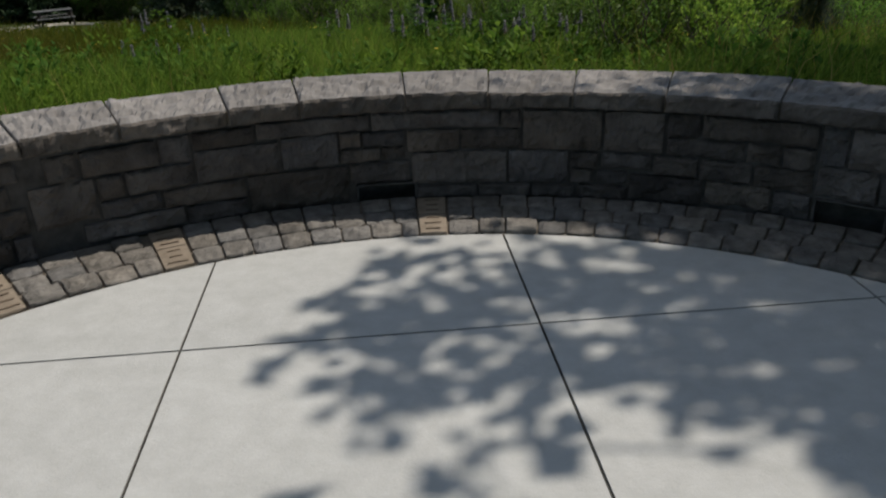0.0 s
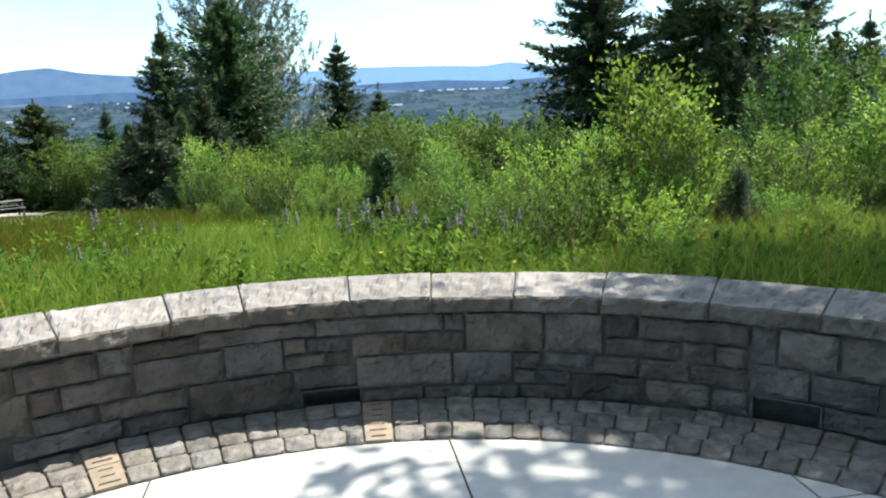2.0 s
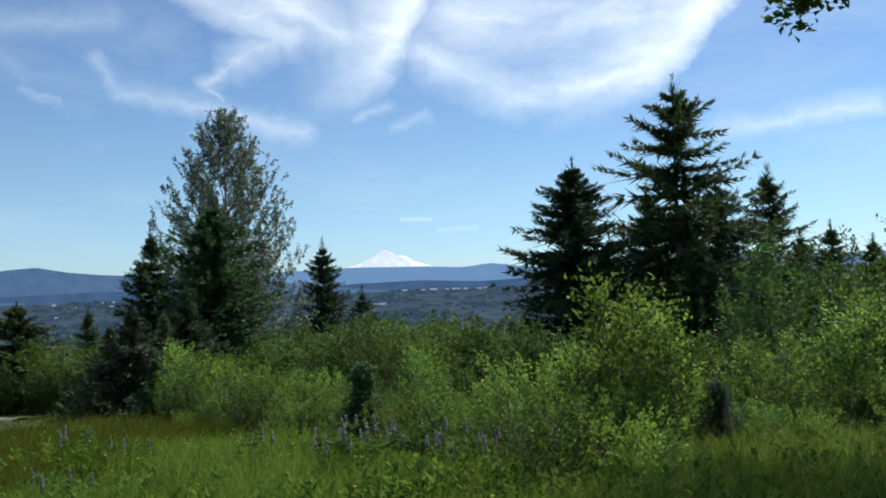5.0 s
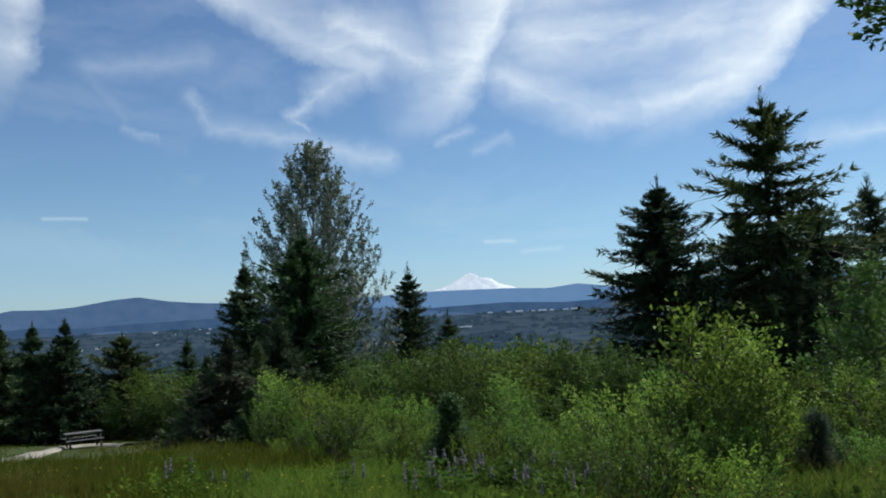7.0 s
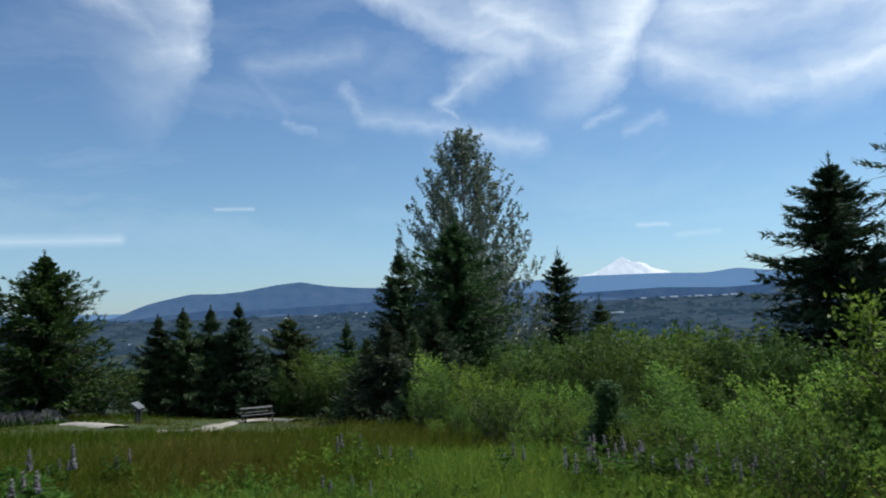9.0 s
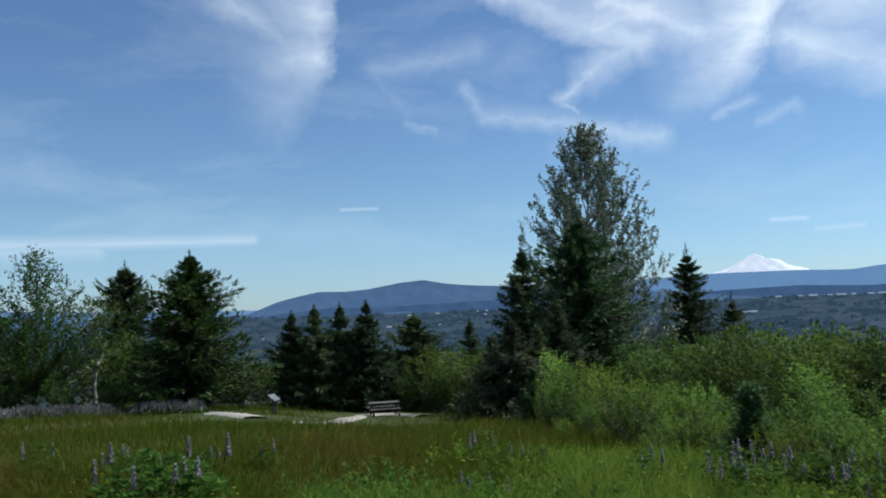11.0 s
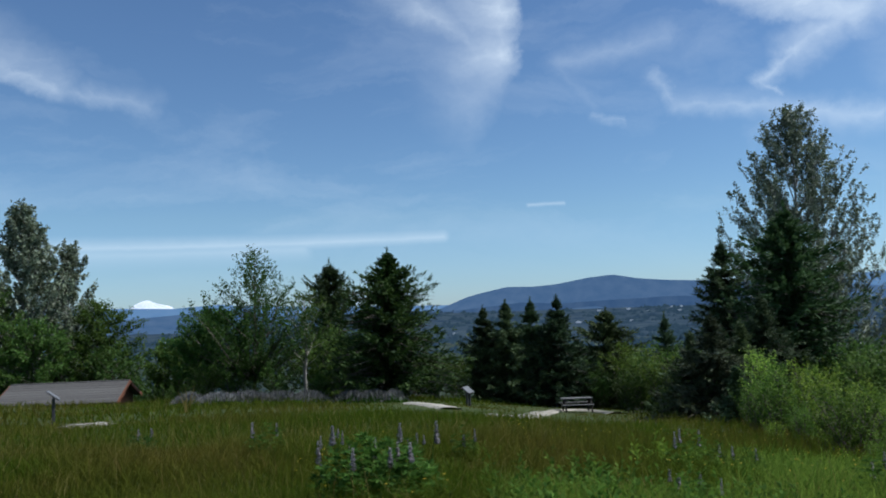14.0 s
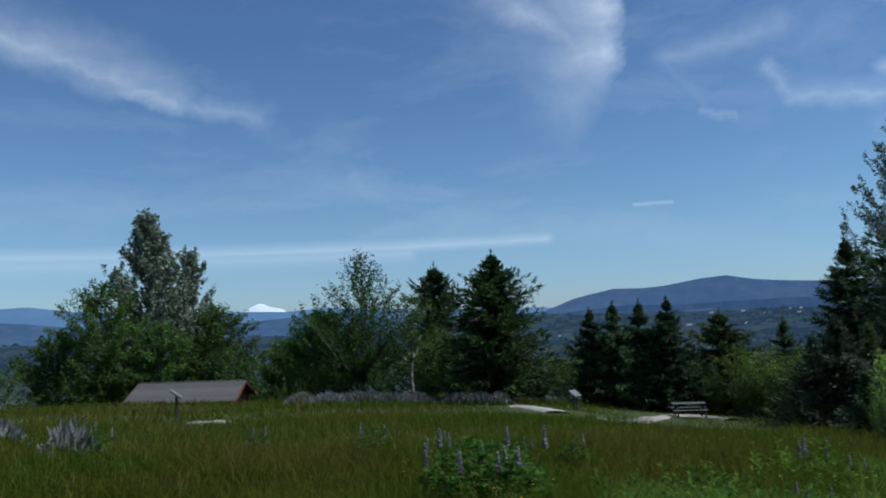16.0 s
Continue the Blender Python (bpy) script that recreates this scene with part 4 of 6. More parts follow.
def broad_mesh(rng, h, envelope, stems=1, boughs=26, twigs=9, per=10, leaf=0.16, low=0.18, rise=0.7, puff=0.30, trunk_r=None, spread=0.3, slim=0.55, start=0.0, tipped=False, brush=1.0):
    """Stems, boughs and leaves; envelope(u) gives the crown's half width at the height u of h."""
    soups, B, W, U, S = [], [], [], [], []
    trunk_r = trunk_r or 0.012 * h + 0.015
    widest = max(envelope(u) for u in (0.3, 0.4, 0.5, 0.6)) * (1 if stems == 1 else 0.62)
    for s in range(stems):
        a = 2 * np.pi * (s + rng.uniform(0, 0.7)) / stems
        lean = 0 if stems == 1 else spread * rng.uniform(0.3, 1.0) * envelope(0.5)
        hs = h * (1 if stems == 1 else rng.uniform(0.68, 1.0))
        q = np.linspace(0, 1, 8)
        wob = np.cumsum(rng.normal(0, 0.012 * h, (8, 2)), 0) * (0.6 if stems == 1 else 1)
        wob -= wob[0]
        line = np.stack([np.cos(a) * (0.15 * (stems > 1) + lean * q) + wob[:, 0], np.sin(a) * (0.15 * (stems > 1) + lean * q) + wob[:, 1], hs * q * 0.97 - 0.1], -1)
        soups.append(tube(line, np.linspace(trunk_r, 0.006, 8) / (1 if stems == 1 else 1.6), 6))
        for b in range(boughs):
            u = low + (0.99 - low) * (b + rng.uniform(0, 1)) / boughs
            p0 = np.array([np.interp(u, q, line[:, k]) for k in range(3)])
            ang = b * 2.4 + rng.normal(0, 0.5)
            reach = max(envelope(u * hs / h) * rng.uniform(0.65, 1.12), 0.12)
            if stems > 1:
                reach *= 0.62
            up = rise * (0.6 + 0.7 * u) + rng.normal(0, 0.12)
            if tipped:
                u = max(low * 0.7, u - up * reach / h)
                p0 = np.array([np.interp(u, q, line[:, k]) for k in range(3)])
            v = np.linspace(0, 1, 5)
            out = np.stack([np.cos(ang) * v, np.sin(ang) * v, up * v ** 1.25], -1) * reach + p0
            out[:, :2] += rng.normal(0, 0.03 * reach, (5, 2)) * v[:, None]
            soups.append(tube(out[::2], np.linspace(0.010 + 0.014 * reach, 0.004, 3), 3))
            count = max(3, round(twigs * min(1.6, reach / (0.62 * widest))))
            for w in range(count):
                t = start + (1.04 - start) * ((w + rng.uniform(0.2, 1)) / count) ** 0.75
                c = np.array([np.interp(t, v, out[:, k]) for k in range(3)])
                m = per
                grow = np.array([np.cos(ang) * 0.6, np.sin(ang) * 0.6, up + 0.3 * brush]) + rng.normal(0, 0.5, 3) / brush
                grow /= np.linalg.norm(grow)
                along = rng.uniform(0, 1, (m, 1))
                B.append(c + grow * along * puff * 1.3 * brush + rng.normal(0, puff * 0.34, (m, 3)) / brush ** 0.5)
                W.append(grow + rng.normal(0, 0.8, (m, 3)))
                U.append(np.array([0, 0, 1.0]) + rng.normal(0, 0.6, (m, 3)))
                S.append(leaf * rng.uniform(0.6, 1.3, m))
    S = np.concatenate(S)
    crown = kites(np.concatenate(B), np.concatenate(W), np.concatenate(U), S, S * slim, 0.2)
    return quads("trunk", *join(soups)), quads("crown", *crown)


def leafy_tree(name, az, d, top_el, envelope, label, mat="broad", bark="bark", seed=0, extra=0.0, **kw):
    rng = np.random.default_rng(seed + 300)
    x, y, z = at_bearing(az, d)
    h = height_for(az, d, top_el) + extra
    ob = thing(name, (x, y, z), label, "tree", "", rng.uniform(0, 360))
    trunk, crown = broad_mesh(rng, h, envelope, **kw)
    part("trunk", trunk, bark, ob)
    part("crown", crown, mat, ob)
    return ob


def bell(wide, low=0.35, sharp=1.0, curve=1.6):
    """Crown outline: widest at the height low, closing to the top."""
    return lambda u: wide * (np.clip(u / low, 0.25, 1) ** 0.6 if u < low else max(0.0, 1 - ((u - low) / (1.03 - low)) ** curve) ** sharp)


def cottonwood(az, d, top_el, outline, label, seed, boughs=120, shoots=13, per=24, leaf=0.20, lean=0.0, steep=1.15):
    """A poplar: steep limbs from one trunk, set with upright shoots that carry the leaves like brushes."""
    rng = np.random.default_rng(seed + 700)
    x, y, z = at_bearing(az, d)
    h = height_for(az, d, top_el)
    ob = thing("poplar_tree", (x, y, z), label, "tree", "", 0.0)
    half = lambda u: np.interp(u, [p[0] for p in outline], [p[1] for p in outline])
    q = np.linspace(0, 1, 10)
    line = np.stack([lean * q + np.cumsum(rng.normal(0, 0.06, 10)), np.cumsum(rng.normal(0, 0.06, 10)), h * 0.985 * q - 0.2], -1)
    soups, B, W, U, S = [tube(line, np.linspace(0.011 * h, 0.02, 10), 8)], [], [], [], []
    for b in range(boughs):
        u1 = 0.14 + 0.86 * ((b + rng.uniform(0, 1)) / boughs) ** 0.85
        ang = b * 2.39996 + rng.normal(0, 0.35)
        reach = max(0.10, half(u1) * (rng.uniform(0.82, 1.06) if b % 3 else rng.uniform(0.3, 0.75)))
        tip_z = u1 * h
        foot_u = max(0.06, u1 - steep * reach / h - 0.02)
        p0 = np.array([np.interp(foot_u, q, line[:, k]) for k in range(3)])
        v = np.linspace(0, 1, 6)
        bow = v ** 0.8
        out = p0 + np.stack([np.cos(ang) * reach * bow, np.sin(ang) * reach * bow, (tip_z - p0[2]) * v ** 1.25], -1)
        out[1:] += rng.normal(0, 0.03 * reach + 0.02, (5, 3)) * v[1:, None]
        soups.append(tube(out[[0, 2, 4, 5]], np.linspace(0.015 + 0.014 * reach, 0.006, 4), 4))
        count = max(4, round(shoots * (0.35 + 0.65 * reach / 5.0)))
        for w in range(count):
            t = 0.22 + 0.78 * ((w + rng.uniform(0.3, 1)) / count) ** 0.8
            c = np.array([np.interp(t, v, out[:, k]) for k in range(3)]) + rng.normal(0, 0.10 + 0.05 * reach, 3) * [1, 1, 0.7]
            long = rng.uniform(0.45, 0.95)
            grow = np.array([np.cos(ang) * 0.35, np.sin(ang) * 0.35, 1.0]) + rng.normal(0, 0.28, 3)
            grow /= np.linalg.norm(grow)
            soups.append(tube(np.stack([c - grow * 0.1, c + grow * long]), [0.012, 0.004], 3))
            s_ = rng.uniform(0, 1, (per, 1)) ** 0.8
            B.append(c + grow * s_ * long + rng.normal(0, 0.065, (per, 3)))
            W.append(grow * 0.7 + rng.normal(0, 0.75, (per, 3)))
            U.append(np.array([0, 0, 1.0]) + rng.normal(0, 0.8, (per, 3)))
            S.append(leaf * rng.uniform(0.6, 1.25, per))
    S = np.concatenate(S)
    part("trunk", quads("trunk", *join(soups)), "pale_bark", ob)
    part("crown", quads("crown", *kites(np.concatenate(B), np.concatenate(W), np.concatenate(U), S, S * 0.66, 0.2)), "silver", ob)
    return ob


# the tall silver poplar and the firs round it
cottonwood(-8.9, 60, 12.6, [(0.0, 2.0), (0.10, 3.2), (0.23, 5.4), (0.43, 5.9), (0.56, 5.8), (0.66, 5.1), (0.775, 4.1), (0.85, 3.2), (0.927, 2.1), (0.98, 1.0), (1.0, 0.4)], "tall cottonwood with silvery flickering leaves above dark firs", 1, 180, 23, 26, 0.175)
fir("fir_tree", -9.5, 50, 6.8, 4.4, "dark dense fir standing before the tall poplar", "fir", 1, per=9, whorl=0.38, spray=0.85, shape=1.0, ragged=0.3, thick=1.25)
fir("fir_tree", -14.0, 54, 4.7, 2.3, "slim dark fir beside the tall poplar", "dark_fir", 2, per=9, whorl=0.36, spray=0.72, shape=0.68, ragged=0.3, thick=1.4)
fir("fir_tree", -2.2, 95, 4.05, 3.9, "lone pointed dark fir above the thicket", "dark_fir", 3, per=10, whorl=0.5, spray=0.95, shape=0.58, ragged=0.3, thick=1.3)
fir("fir_tree", 0.6, 95, 0.5, 3.0, "small dark fir tip above the thicket", "dark_fir", 4, per=8, whorl=0.5, spray=0.9, shape=0.6)
fir("fir_tree", -14.9, 36, -0.7, 3.0, "dark olive young fir with grey inner twigs among shrubs", "olive_fir", 5, per=10, whorl=0.32, spray=0.75, shape=0.85, ragged=0.45)
fir("fir_tree", -13.0, 40, -1.2, 2.3, "dark young fir among green shrubs", "dark_fir", 6, per=9, whorl=0.32, spray=0.65, shape=0.7)
fir("fir_tree", -16.4, 37, -2.0, 2.2, "dark young fir among green shrubs", "dark_fir", 19, per=9, whorl=0.32, spray=0.65, shape=0.7, thick=1.2)
fir("fir_tree", -13.4, 31, -4.4, 1.9, "low dark fir at the meadow edge", "dark_fir", 34, per=9, whorl=0.30, spray=0.6, shape=0.8, thick=1.2)
fir("fir_tree", -11.6, 44, 0.6, 2.6, "dark full fir at the foot of the tall poplar", "dark_fir", 15, per=10, whorl=0.34, spray=0.7, shape=0.8)
# the firs on the downhill edge
fir("fir_tree", 16.2, 46, 9.2, 4.0, "tall dark fir with drooping boughs over the thicket", "dark_fir", 7, per=8, whorl=0.42, ragged=0.5, spray=0.9, gaps=0.08, lift=0.02, droop=0.25, shape=1.0, fine=1.1)
fir("fir_tree", 23.3, 50, 14.5, 6.0, "tallest dark fir with open ragged boughs", "dark_fir", 8, per=5, whorl=0.52, ragged=0.9, spray=1.05, gaps=0.22, lift=-0.05, droop=0.2, shape=1.05, fine=1.1)
fir("fir_tree", 21.6, 53, 7.0, 2.6, "dark fir half hidden behind its taller neighbour", "dark_fir", 9, per=9, whorl=0.42, spray=0.85, shape=0.8)
fir("fir_tree", 26.1, 52, 7.3, 3.4, "dense dark fir among taller firs", "dark_fir", 10, per=9, whorl=0.42, spray=0.9, shape=1.2)
fir("fir_tree", 29.5, 58, 7.9, 3.8, "pointed fir behind the broadleaf trees", "dark_fir", 11, per=7, whorl=0.5, spray=0.85, shape=0.75, ragged=0.5)
fir("fir_tree", 33.2, 47, 3.6, 3.0, "dark fir behind thin broadleaf trees", "dark_fir", 14, per=7, spray=0.8, shape=0.7)
fir("fir_tree", 31.4, 52, 3.2, 3.2, "dark fir behind thin broadleaf trees", "dark_fir", 16, per=8, spray=0.85, shape=0.8)
fir("fir_tree", 35.4, 50, 2.6, 3.2, "dark fir behind thin broadleaf trees", "dark_fir", 17, per=8, spray=0.85, shape=0.8)
fir("fir_tree", 38.6, 48, 2.8, 3.2, "dark fir behind thin broadleaf trees", "dark_fir", 18, per=8, spray=0.85, shape=0.8)
fir("fir_tree", 18.6, 50, 3.6, 3.4, "dark fir in the gap between taller firs", "dark_fir", 12, per=9, whorl=0.42, spray=0.85, shape=0.8)
fir("fir_tree", 24.6, 47, 3.4, 3.4, "dark fir below the tallest fir", "dark_fir", 13, per=9, whorl=0.42, spray=0.85, shape=0.9)
leafy_tree("broadleaf_tree", 28.8, 31, 2.3, bell(2.7, 0.35, 1.0, 1.2), "blue-green broadleaf tree before dark firs", "shade", "bark", 2, boughs=70, twigs=10, per=11, leaf=0.18, tipped=True, brush=1.4)
leafy_tree("broadleaf_tree", 34.2, 33, 2.4, bell(2.2, 0.35, 1.0, 1.2), "loose green broadleaf tree with airy top", "shade", "bark", 3, boughs=46, twigs=8, per=8, leaf=0.15, rise=1.0, tipped=True, brush=1.6)
leafy_tree("broadleaf_tree", 37.8, 30, 4.2, bell(2.2, 0.4, 1.0, 1.2), "thin-leaved grey-green tree with bare twigs", "broad", "pale_bark", 4, boughs=26, twigs=7, per=6, leaf=0.13, rise=1.1)
leafy_tree("broadleaf_tree", 31.6, 40, 2.2, bell(2.4, 0.35, 1.0, 1.2), "green broadleaf tree at the thicket edge", "shade", "bark", 5, boughs=46, twigs=10, per=9, leaf=0.18, tipped=True, brush=1.4)
for i, (az, d, el) in enumerate([(30.6, 19, -1.4), (33.4, 19, 0.0), (35.8, 18, 0.6), (37.9, 19, 0.4)]):
    leafy_tree("sapling_tree", az, d, el, bell(0.75, 0.5, 1.0, 1.4), "young leafy tree with a thin stem at the thicket edge", "broad", "pale_bark", 60 + i, boughs=24, twigs=6, per=7, leaf=0.13, low=0.22, rise=1.0, puff=0.2)
# the row of firs beyond the picnic table
for i, (az, el, d, r) in enumerate([(-30.9, 0.35, 52, 1.7), (-29.3, 0.75, 51, 1.9), (-27.4, 0.85, 52, 2.0), (-25.6, 1.0, 51, 2.4), (-26.4, -1.4, 54, 2.4), (-28.4, -1.4, 54, 2.4), (-24.2, -2.2, 53, 2.0)]):
    fir("fir_tree", az, d, el, r * 1.4, "dark pointed fir in a row behind the picnic table", "dark_fir", 20 + i, "fir row by the table", per=10, whorl=0.34, spray=0.74, ragged=0.35, shape=0.66, thick=1.35)
fir("fir_tree", -22.0, 54, -0.1, 2.7, "soft-boughed dark green fir past the picnic table", "dark_fir", 30, per=11, whorl=0.34, ragged=0.45, spray=0.8, shape=1.4, thick=1.3)
fir("fir_tree", -17.8, 70, -0.5, 1.9, "small distant fir above green trees", "dark_fir", 31, per=9, spray=0.8, shape=0.6)
# the bushy fir by the path and the trees to its side
fir("fir_tree", -37.9, 45, 4.9, 3.8, "bushy full fir with yellow-green new growth", "young_fir", 32, per=14, whorl=0.28, spray=0.66, ragged=0.45, shape=0.98, lift=0.16, bare=0.02, thick=1.25)
fir("pine_tree", -42.0, 60, 4.2, 2.0, "dark rough pine top behind green trees", "dark_fir", 33, per=11, whorl=0.40, ragged=0.5, spray=0.85, shape=0.95, lift=0.35, thick=1.3)
leafy_tree("broadleaf_tree", -47.6, 47, 5.0, bell(4.2, 0.42, 1.0, 1.15), "green broadleaf tree with thin wispy top twigs", "broad", "bark", 6, boughs=110, twigs=12, per=13, leaf=0.16, rise=0.9, tipped=True, brush=1.6)
leafy_tree("broadleaf_tree", -44.0, 48, 1.8, bell(2.2, 0.5), "pale-stemmed light green tree", "far_bush", "pale_bark", 7, boughs=30, twigs=8, per=8, leaf=0.16, low=0.3, trunk_r=0.16)
leafy_tree("broadleaf_tree", -50.4, 49, 0.5, bell(2.6, 0.45), "dark green rounded tree at the field edge", "broad", "bark", 8, boughs=70, twigs=12, per=13, leaf=0.2)
leafy_tree("broadleaf_tree", -52.6, 55, -1.4, bell(2.2, 0.45), "low dark green tree at the field edge", "broad", "bark", 9, boughs=60, twigs=12, per=13, leaf=0.2)
# trees behind the shelter
cottonwood(-62.1, 66, 7.5, [(0.0, 2.0), (0.3, 4.2), (0.5, 4.2), (0.65, 3.4), (0.78, 2.7), (0.9, 1.5), (1.0, 0.6)], "grey-green poplar with a ragged pointed top", 10, 130, 21, 22, 0.25)
cottonwood(-59.6, 68, 5.0, [(0.0, 1.4), (0.3, 2.6), (0.6, 2.6), (0.8, 1.9), (0.92, 1.1), (1.0, 0.5)], "grey-green poplar beside a taller one", 17, 80, 20, 20, 0.25)
leafy_tree("broadleaf_tree", -65.2, 62, 3.2, bell(3.6, 0.5, 1.0, 1.3), "full green broadleaf tree behind the shelter", "broad", "bark", 11, boughs=90, twigs=12, per=16, leaf=0.2)
leafy_tree("broadleaf_tree", -57.6, 62, 1.5, bell(3.9, 0.45, 1.0, 1.4), "dark green rounded maple behind the shelter", "broad", "bark", 12, boughs=95, twigs=12, per=16, leaf=0.2, rise=0.5)
leafy_tree("broadleaf_tree", -68.0, 66, -0.5, bell(3.4, 0.5), "low green tree past the shelter", "broad", "bark", 13, boughs=70, twigs=12, per=13, leaf=0.24)
leafy_tree("broadleaf_tree", -71.2, 62, -2.6, bell(2.8, 0.5), "thin pale-stemmed young tree at the field edge", "far_bush", "pale_bark", 14, boughs=36, twigs=9, per=8, leaf=0.2)
leafy_tree("broadleaf_tree", -61.4, 60, 0.2, bell(3.4, 0.5), "dense green tree close behind the shelter", "broad", "bark", 15, boughs=80, twigs=12, per=15, leaf=0.2, rise=0.5)
leafy_tree("broadleaf_tree", -74.5, 60, -1.0, bell(3.4, 0.5), "green tree at the field edge", "broad", "bark", 16, boughs=70, twigs=12, per=13, leaf=0.24)


# shrubs: a few grown in full, the rest their copies, turned and scaled
def shrub_kind(seed, h, wide, mat, label, group, category="shrub", pointed=False, **kw):
    rng = np.random.default_rng(seed)
    ob = thing("shrub", (0, 0, 0), label, category, group)
    stems, crown = broad_mesh(rng, h, bell(wide * 1.1, 0.32, 1.0, 1.15) if pointed else bell(wide, 0.5, 0.8), **kw)
    part("trunk", stems, "bark", ob)
    part("foliage", crown, mat, ob)
    ob["used"] = 0
    return ob


def set_out(kinds, places, seed):
    rng = np.random.default_rng(seed)
    for i, (x, y, z, s) in enumerate(places):
        k = kinds[i % len(kinds)]
        m = Matrix.LocRotScale((x, y, z), Euler((0, 0, rng.uniform(0, 6.28))), Vector((s * rng.uniform(0.9, 1.15), s * rng.uniform(0.9, 1.15), s)))
        if k["used"]:
            copy_thing(k, m)
        else:
            k.matrix_basis = m
            k["used"] = 1
    for k in kinds:
        del k["used"]


def thicket_near(az):
    return np.interp(az, [-14, -11, -6, -1, 4, 8, 12, 16, 22, 24.3, 28, 40], [27, 22, 17, 13.4, 12.4, 10.6, 9.3, 8.5, 8.8, 13.9, 12.6, 13])


def thicket_top(az):
    return np.interp(az, [-14, -11, -8, -4, 0, 4, 8, 12, 15, 18.4, 21.4, 24, 27, 31, 36, 40], [-4.4, -3.8, -4.4, -4.4, -5.2, -5.4, -5.2, -4.6, -3.2, -1.4, -1.9, -3.0, -3.6, -3.6, -2.6, -2.5])


near_kinds = [shrub_kind(40 + i, 2.2, 1.0, "bush", "yellow-green leafy shrub with many upright shoots", "thicket shrubs", stems=7, boughs=8, twigs=6, per=8, leaf=0.084, low=0.10, rise=1.3, puff=0.15, spread=1.0, brush=1.7, pointed=True) for i in range(4)]
near_kinds += [shrub_kind(45 + i, 2.75, 0.85, "bush", "slender leafy sapling in the thicket", "thicket saplings", stems=2, boughs=36, twigs=6, per=6, leaf=0.078, low=0.12, rise=0.9, puff=0.14, spread=0.5, brush=1.6, pointed=True) for i in range(3)]
places = []
rng = np.random.default_rng(70)
for row, (count, lo, hi) in enumerate(((26, 0.0, 2.6), (34, 2.6, 7.0))):
    for i in range(count):
        az = -13 + 51 * (i + rng.uniform(0, 1)) / count
        d = float(thicket_near(az)) + rng.uniform(lo, hi)
        top = float(thicket_top(az)) - (rng.uniform(0.0, 4.6) if row == 0 else rng.uniform(-1.0, 2.6))
        h = float(np.clip(height_for(az, d, top), 1.0, 4.2))
        if row == 0:
            h = min(h, rng.uniform(1.2, 2.9))
        x, y, z = at_bearing(az, d)
        places.append((x, y, z - 0.05, h / 2.3))
for i in range(14):
    az = -12 + 46 * (i + rng.uniform(0, 1)) / 14
    if 23 < az < 27.8:
        continue
    x, y, z = at_bearing(az, float(thicket_near(az)) - rng.uniform(0.2, 1.6))
    places.append((x, y, z - 0.05, rng.uniform(0.35, 0.62)))
for az, d, el in [(22.4, 14.2, -1.2), (24.7, 17.2, -4.0), (27.2, 16.6, -4.6), (29.0, 16.2, -3.6), (31.6, 16.4, -3.0), (15.2, 10.6, -2.4), (17.0, 10.0, -1.8), (18.6, 10.4, -1.0), (20.2, 10.8, -1.6), (13.6, 11.5, -2.6), (10.6, 12.4, -3.4), (34.6, 16.8, -2.4), (36.6, 17.4, -2.0), (23.4, 12.4, -2.6)]:
    x, y, z = at_bearing(az, d)
    places.append((x, y, z - 0.05, height_for(az, d, el) / 2.3))
slender = [p for i, p in enumerate(places) if p[3] > 0.95 or (p[3] > 0.7 and i % 2)]
set_out(near_kinds[4:], [(x, y, z, k * 0.9) for x, y, z, k in slender], 74)
set_out(near_kinds[:4], [p for p in places if p not in slender], 71)

far_kinds = [shrub_kind(50 + i, 4.0, 1.9, "far_bush", "soft green tree-like shrub on the slope", "slope shrubs", stems=3, boughs=14, twigs=6, per=8, leaf=0.19, low=0.15, rise=0.85, puff=0.30, spread=0.8) for i in range(4)]
places = []
for i in range(60):
    az = -20 + 36 * (i + rng.uniform(0, 1)) / 60
    d = rng.uniform(32, 62) if az > -10 else rng.uniform(40, 58)
    top = np.interp(az, [-20, -16, -12, -5, 0, 3.7, 8, 12, 16], [-3.0, -2.8, -3.6, -2.2, -1.4, -1.3, -1.7, -2.2, -2.6]) - rng.uniform(0, 1.6)
    h = float(np.clip(height_for(az, d, top), 2.0, 9.0))
    x, y, z = at_bearing(az, d)
    places.append((x, y, z - 0.1, h / 4.0))
for az, d, top in [(-34.5, 52, -2.4), (-33.3, 50, -3.3), (-35.6, 54, -1.8), (-32.0, 56, -3.2), (-23.6, 52, -3.0), (-20.0, 50, -2.6), (-19.0, 46, -3.2), (-18.0, 41, -3.6), (-22.6, 50, -4.2), (-20.6, 44, -4.6), (-54.5, 60, -2.2), (-51.5, 52, -2.6), (-49.0, 50, -2.2), (-66.5, 60, -2.4), (-70.0, 58, -3.0), (-73.0, 56, -3.0), (-24.6, 56, -2.8), (-31.0, 60, -3.0), (-45.6, 50, -0.5), (-43.0, 51, -0.8), (-41.5, 52, 0.2), (-56.5, 58, -1.5), (-53.4, 56, -2.8)]:
    x, y, z = at_bearing(az, d)
    places.append((x, y, z - 0.1, height_for(az, d, top) / 4.0))
set_out(far_kinds, places, 72)

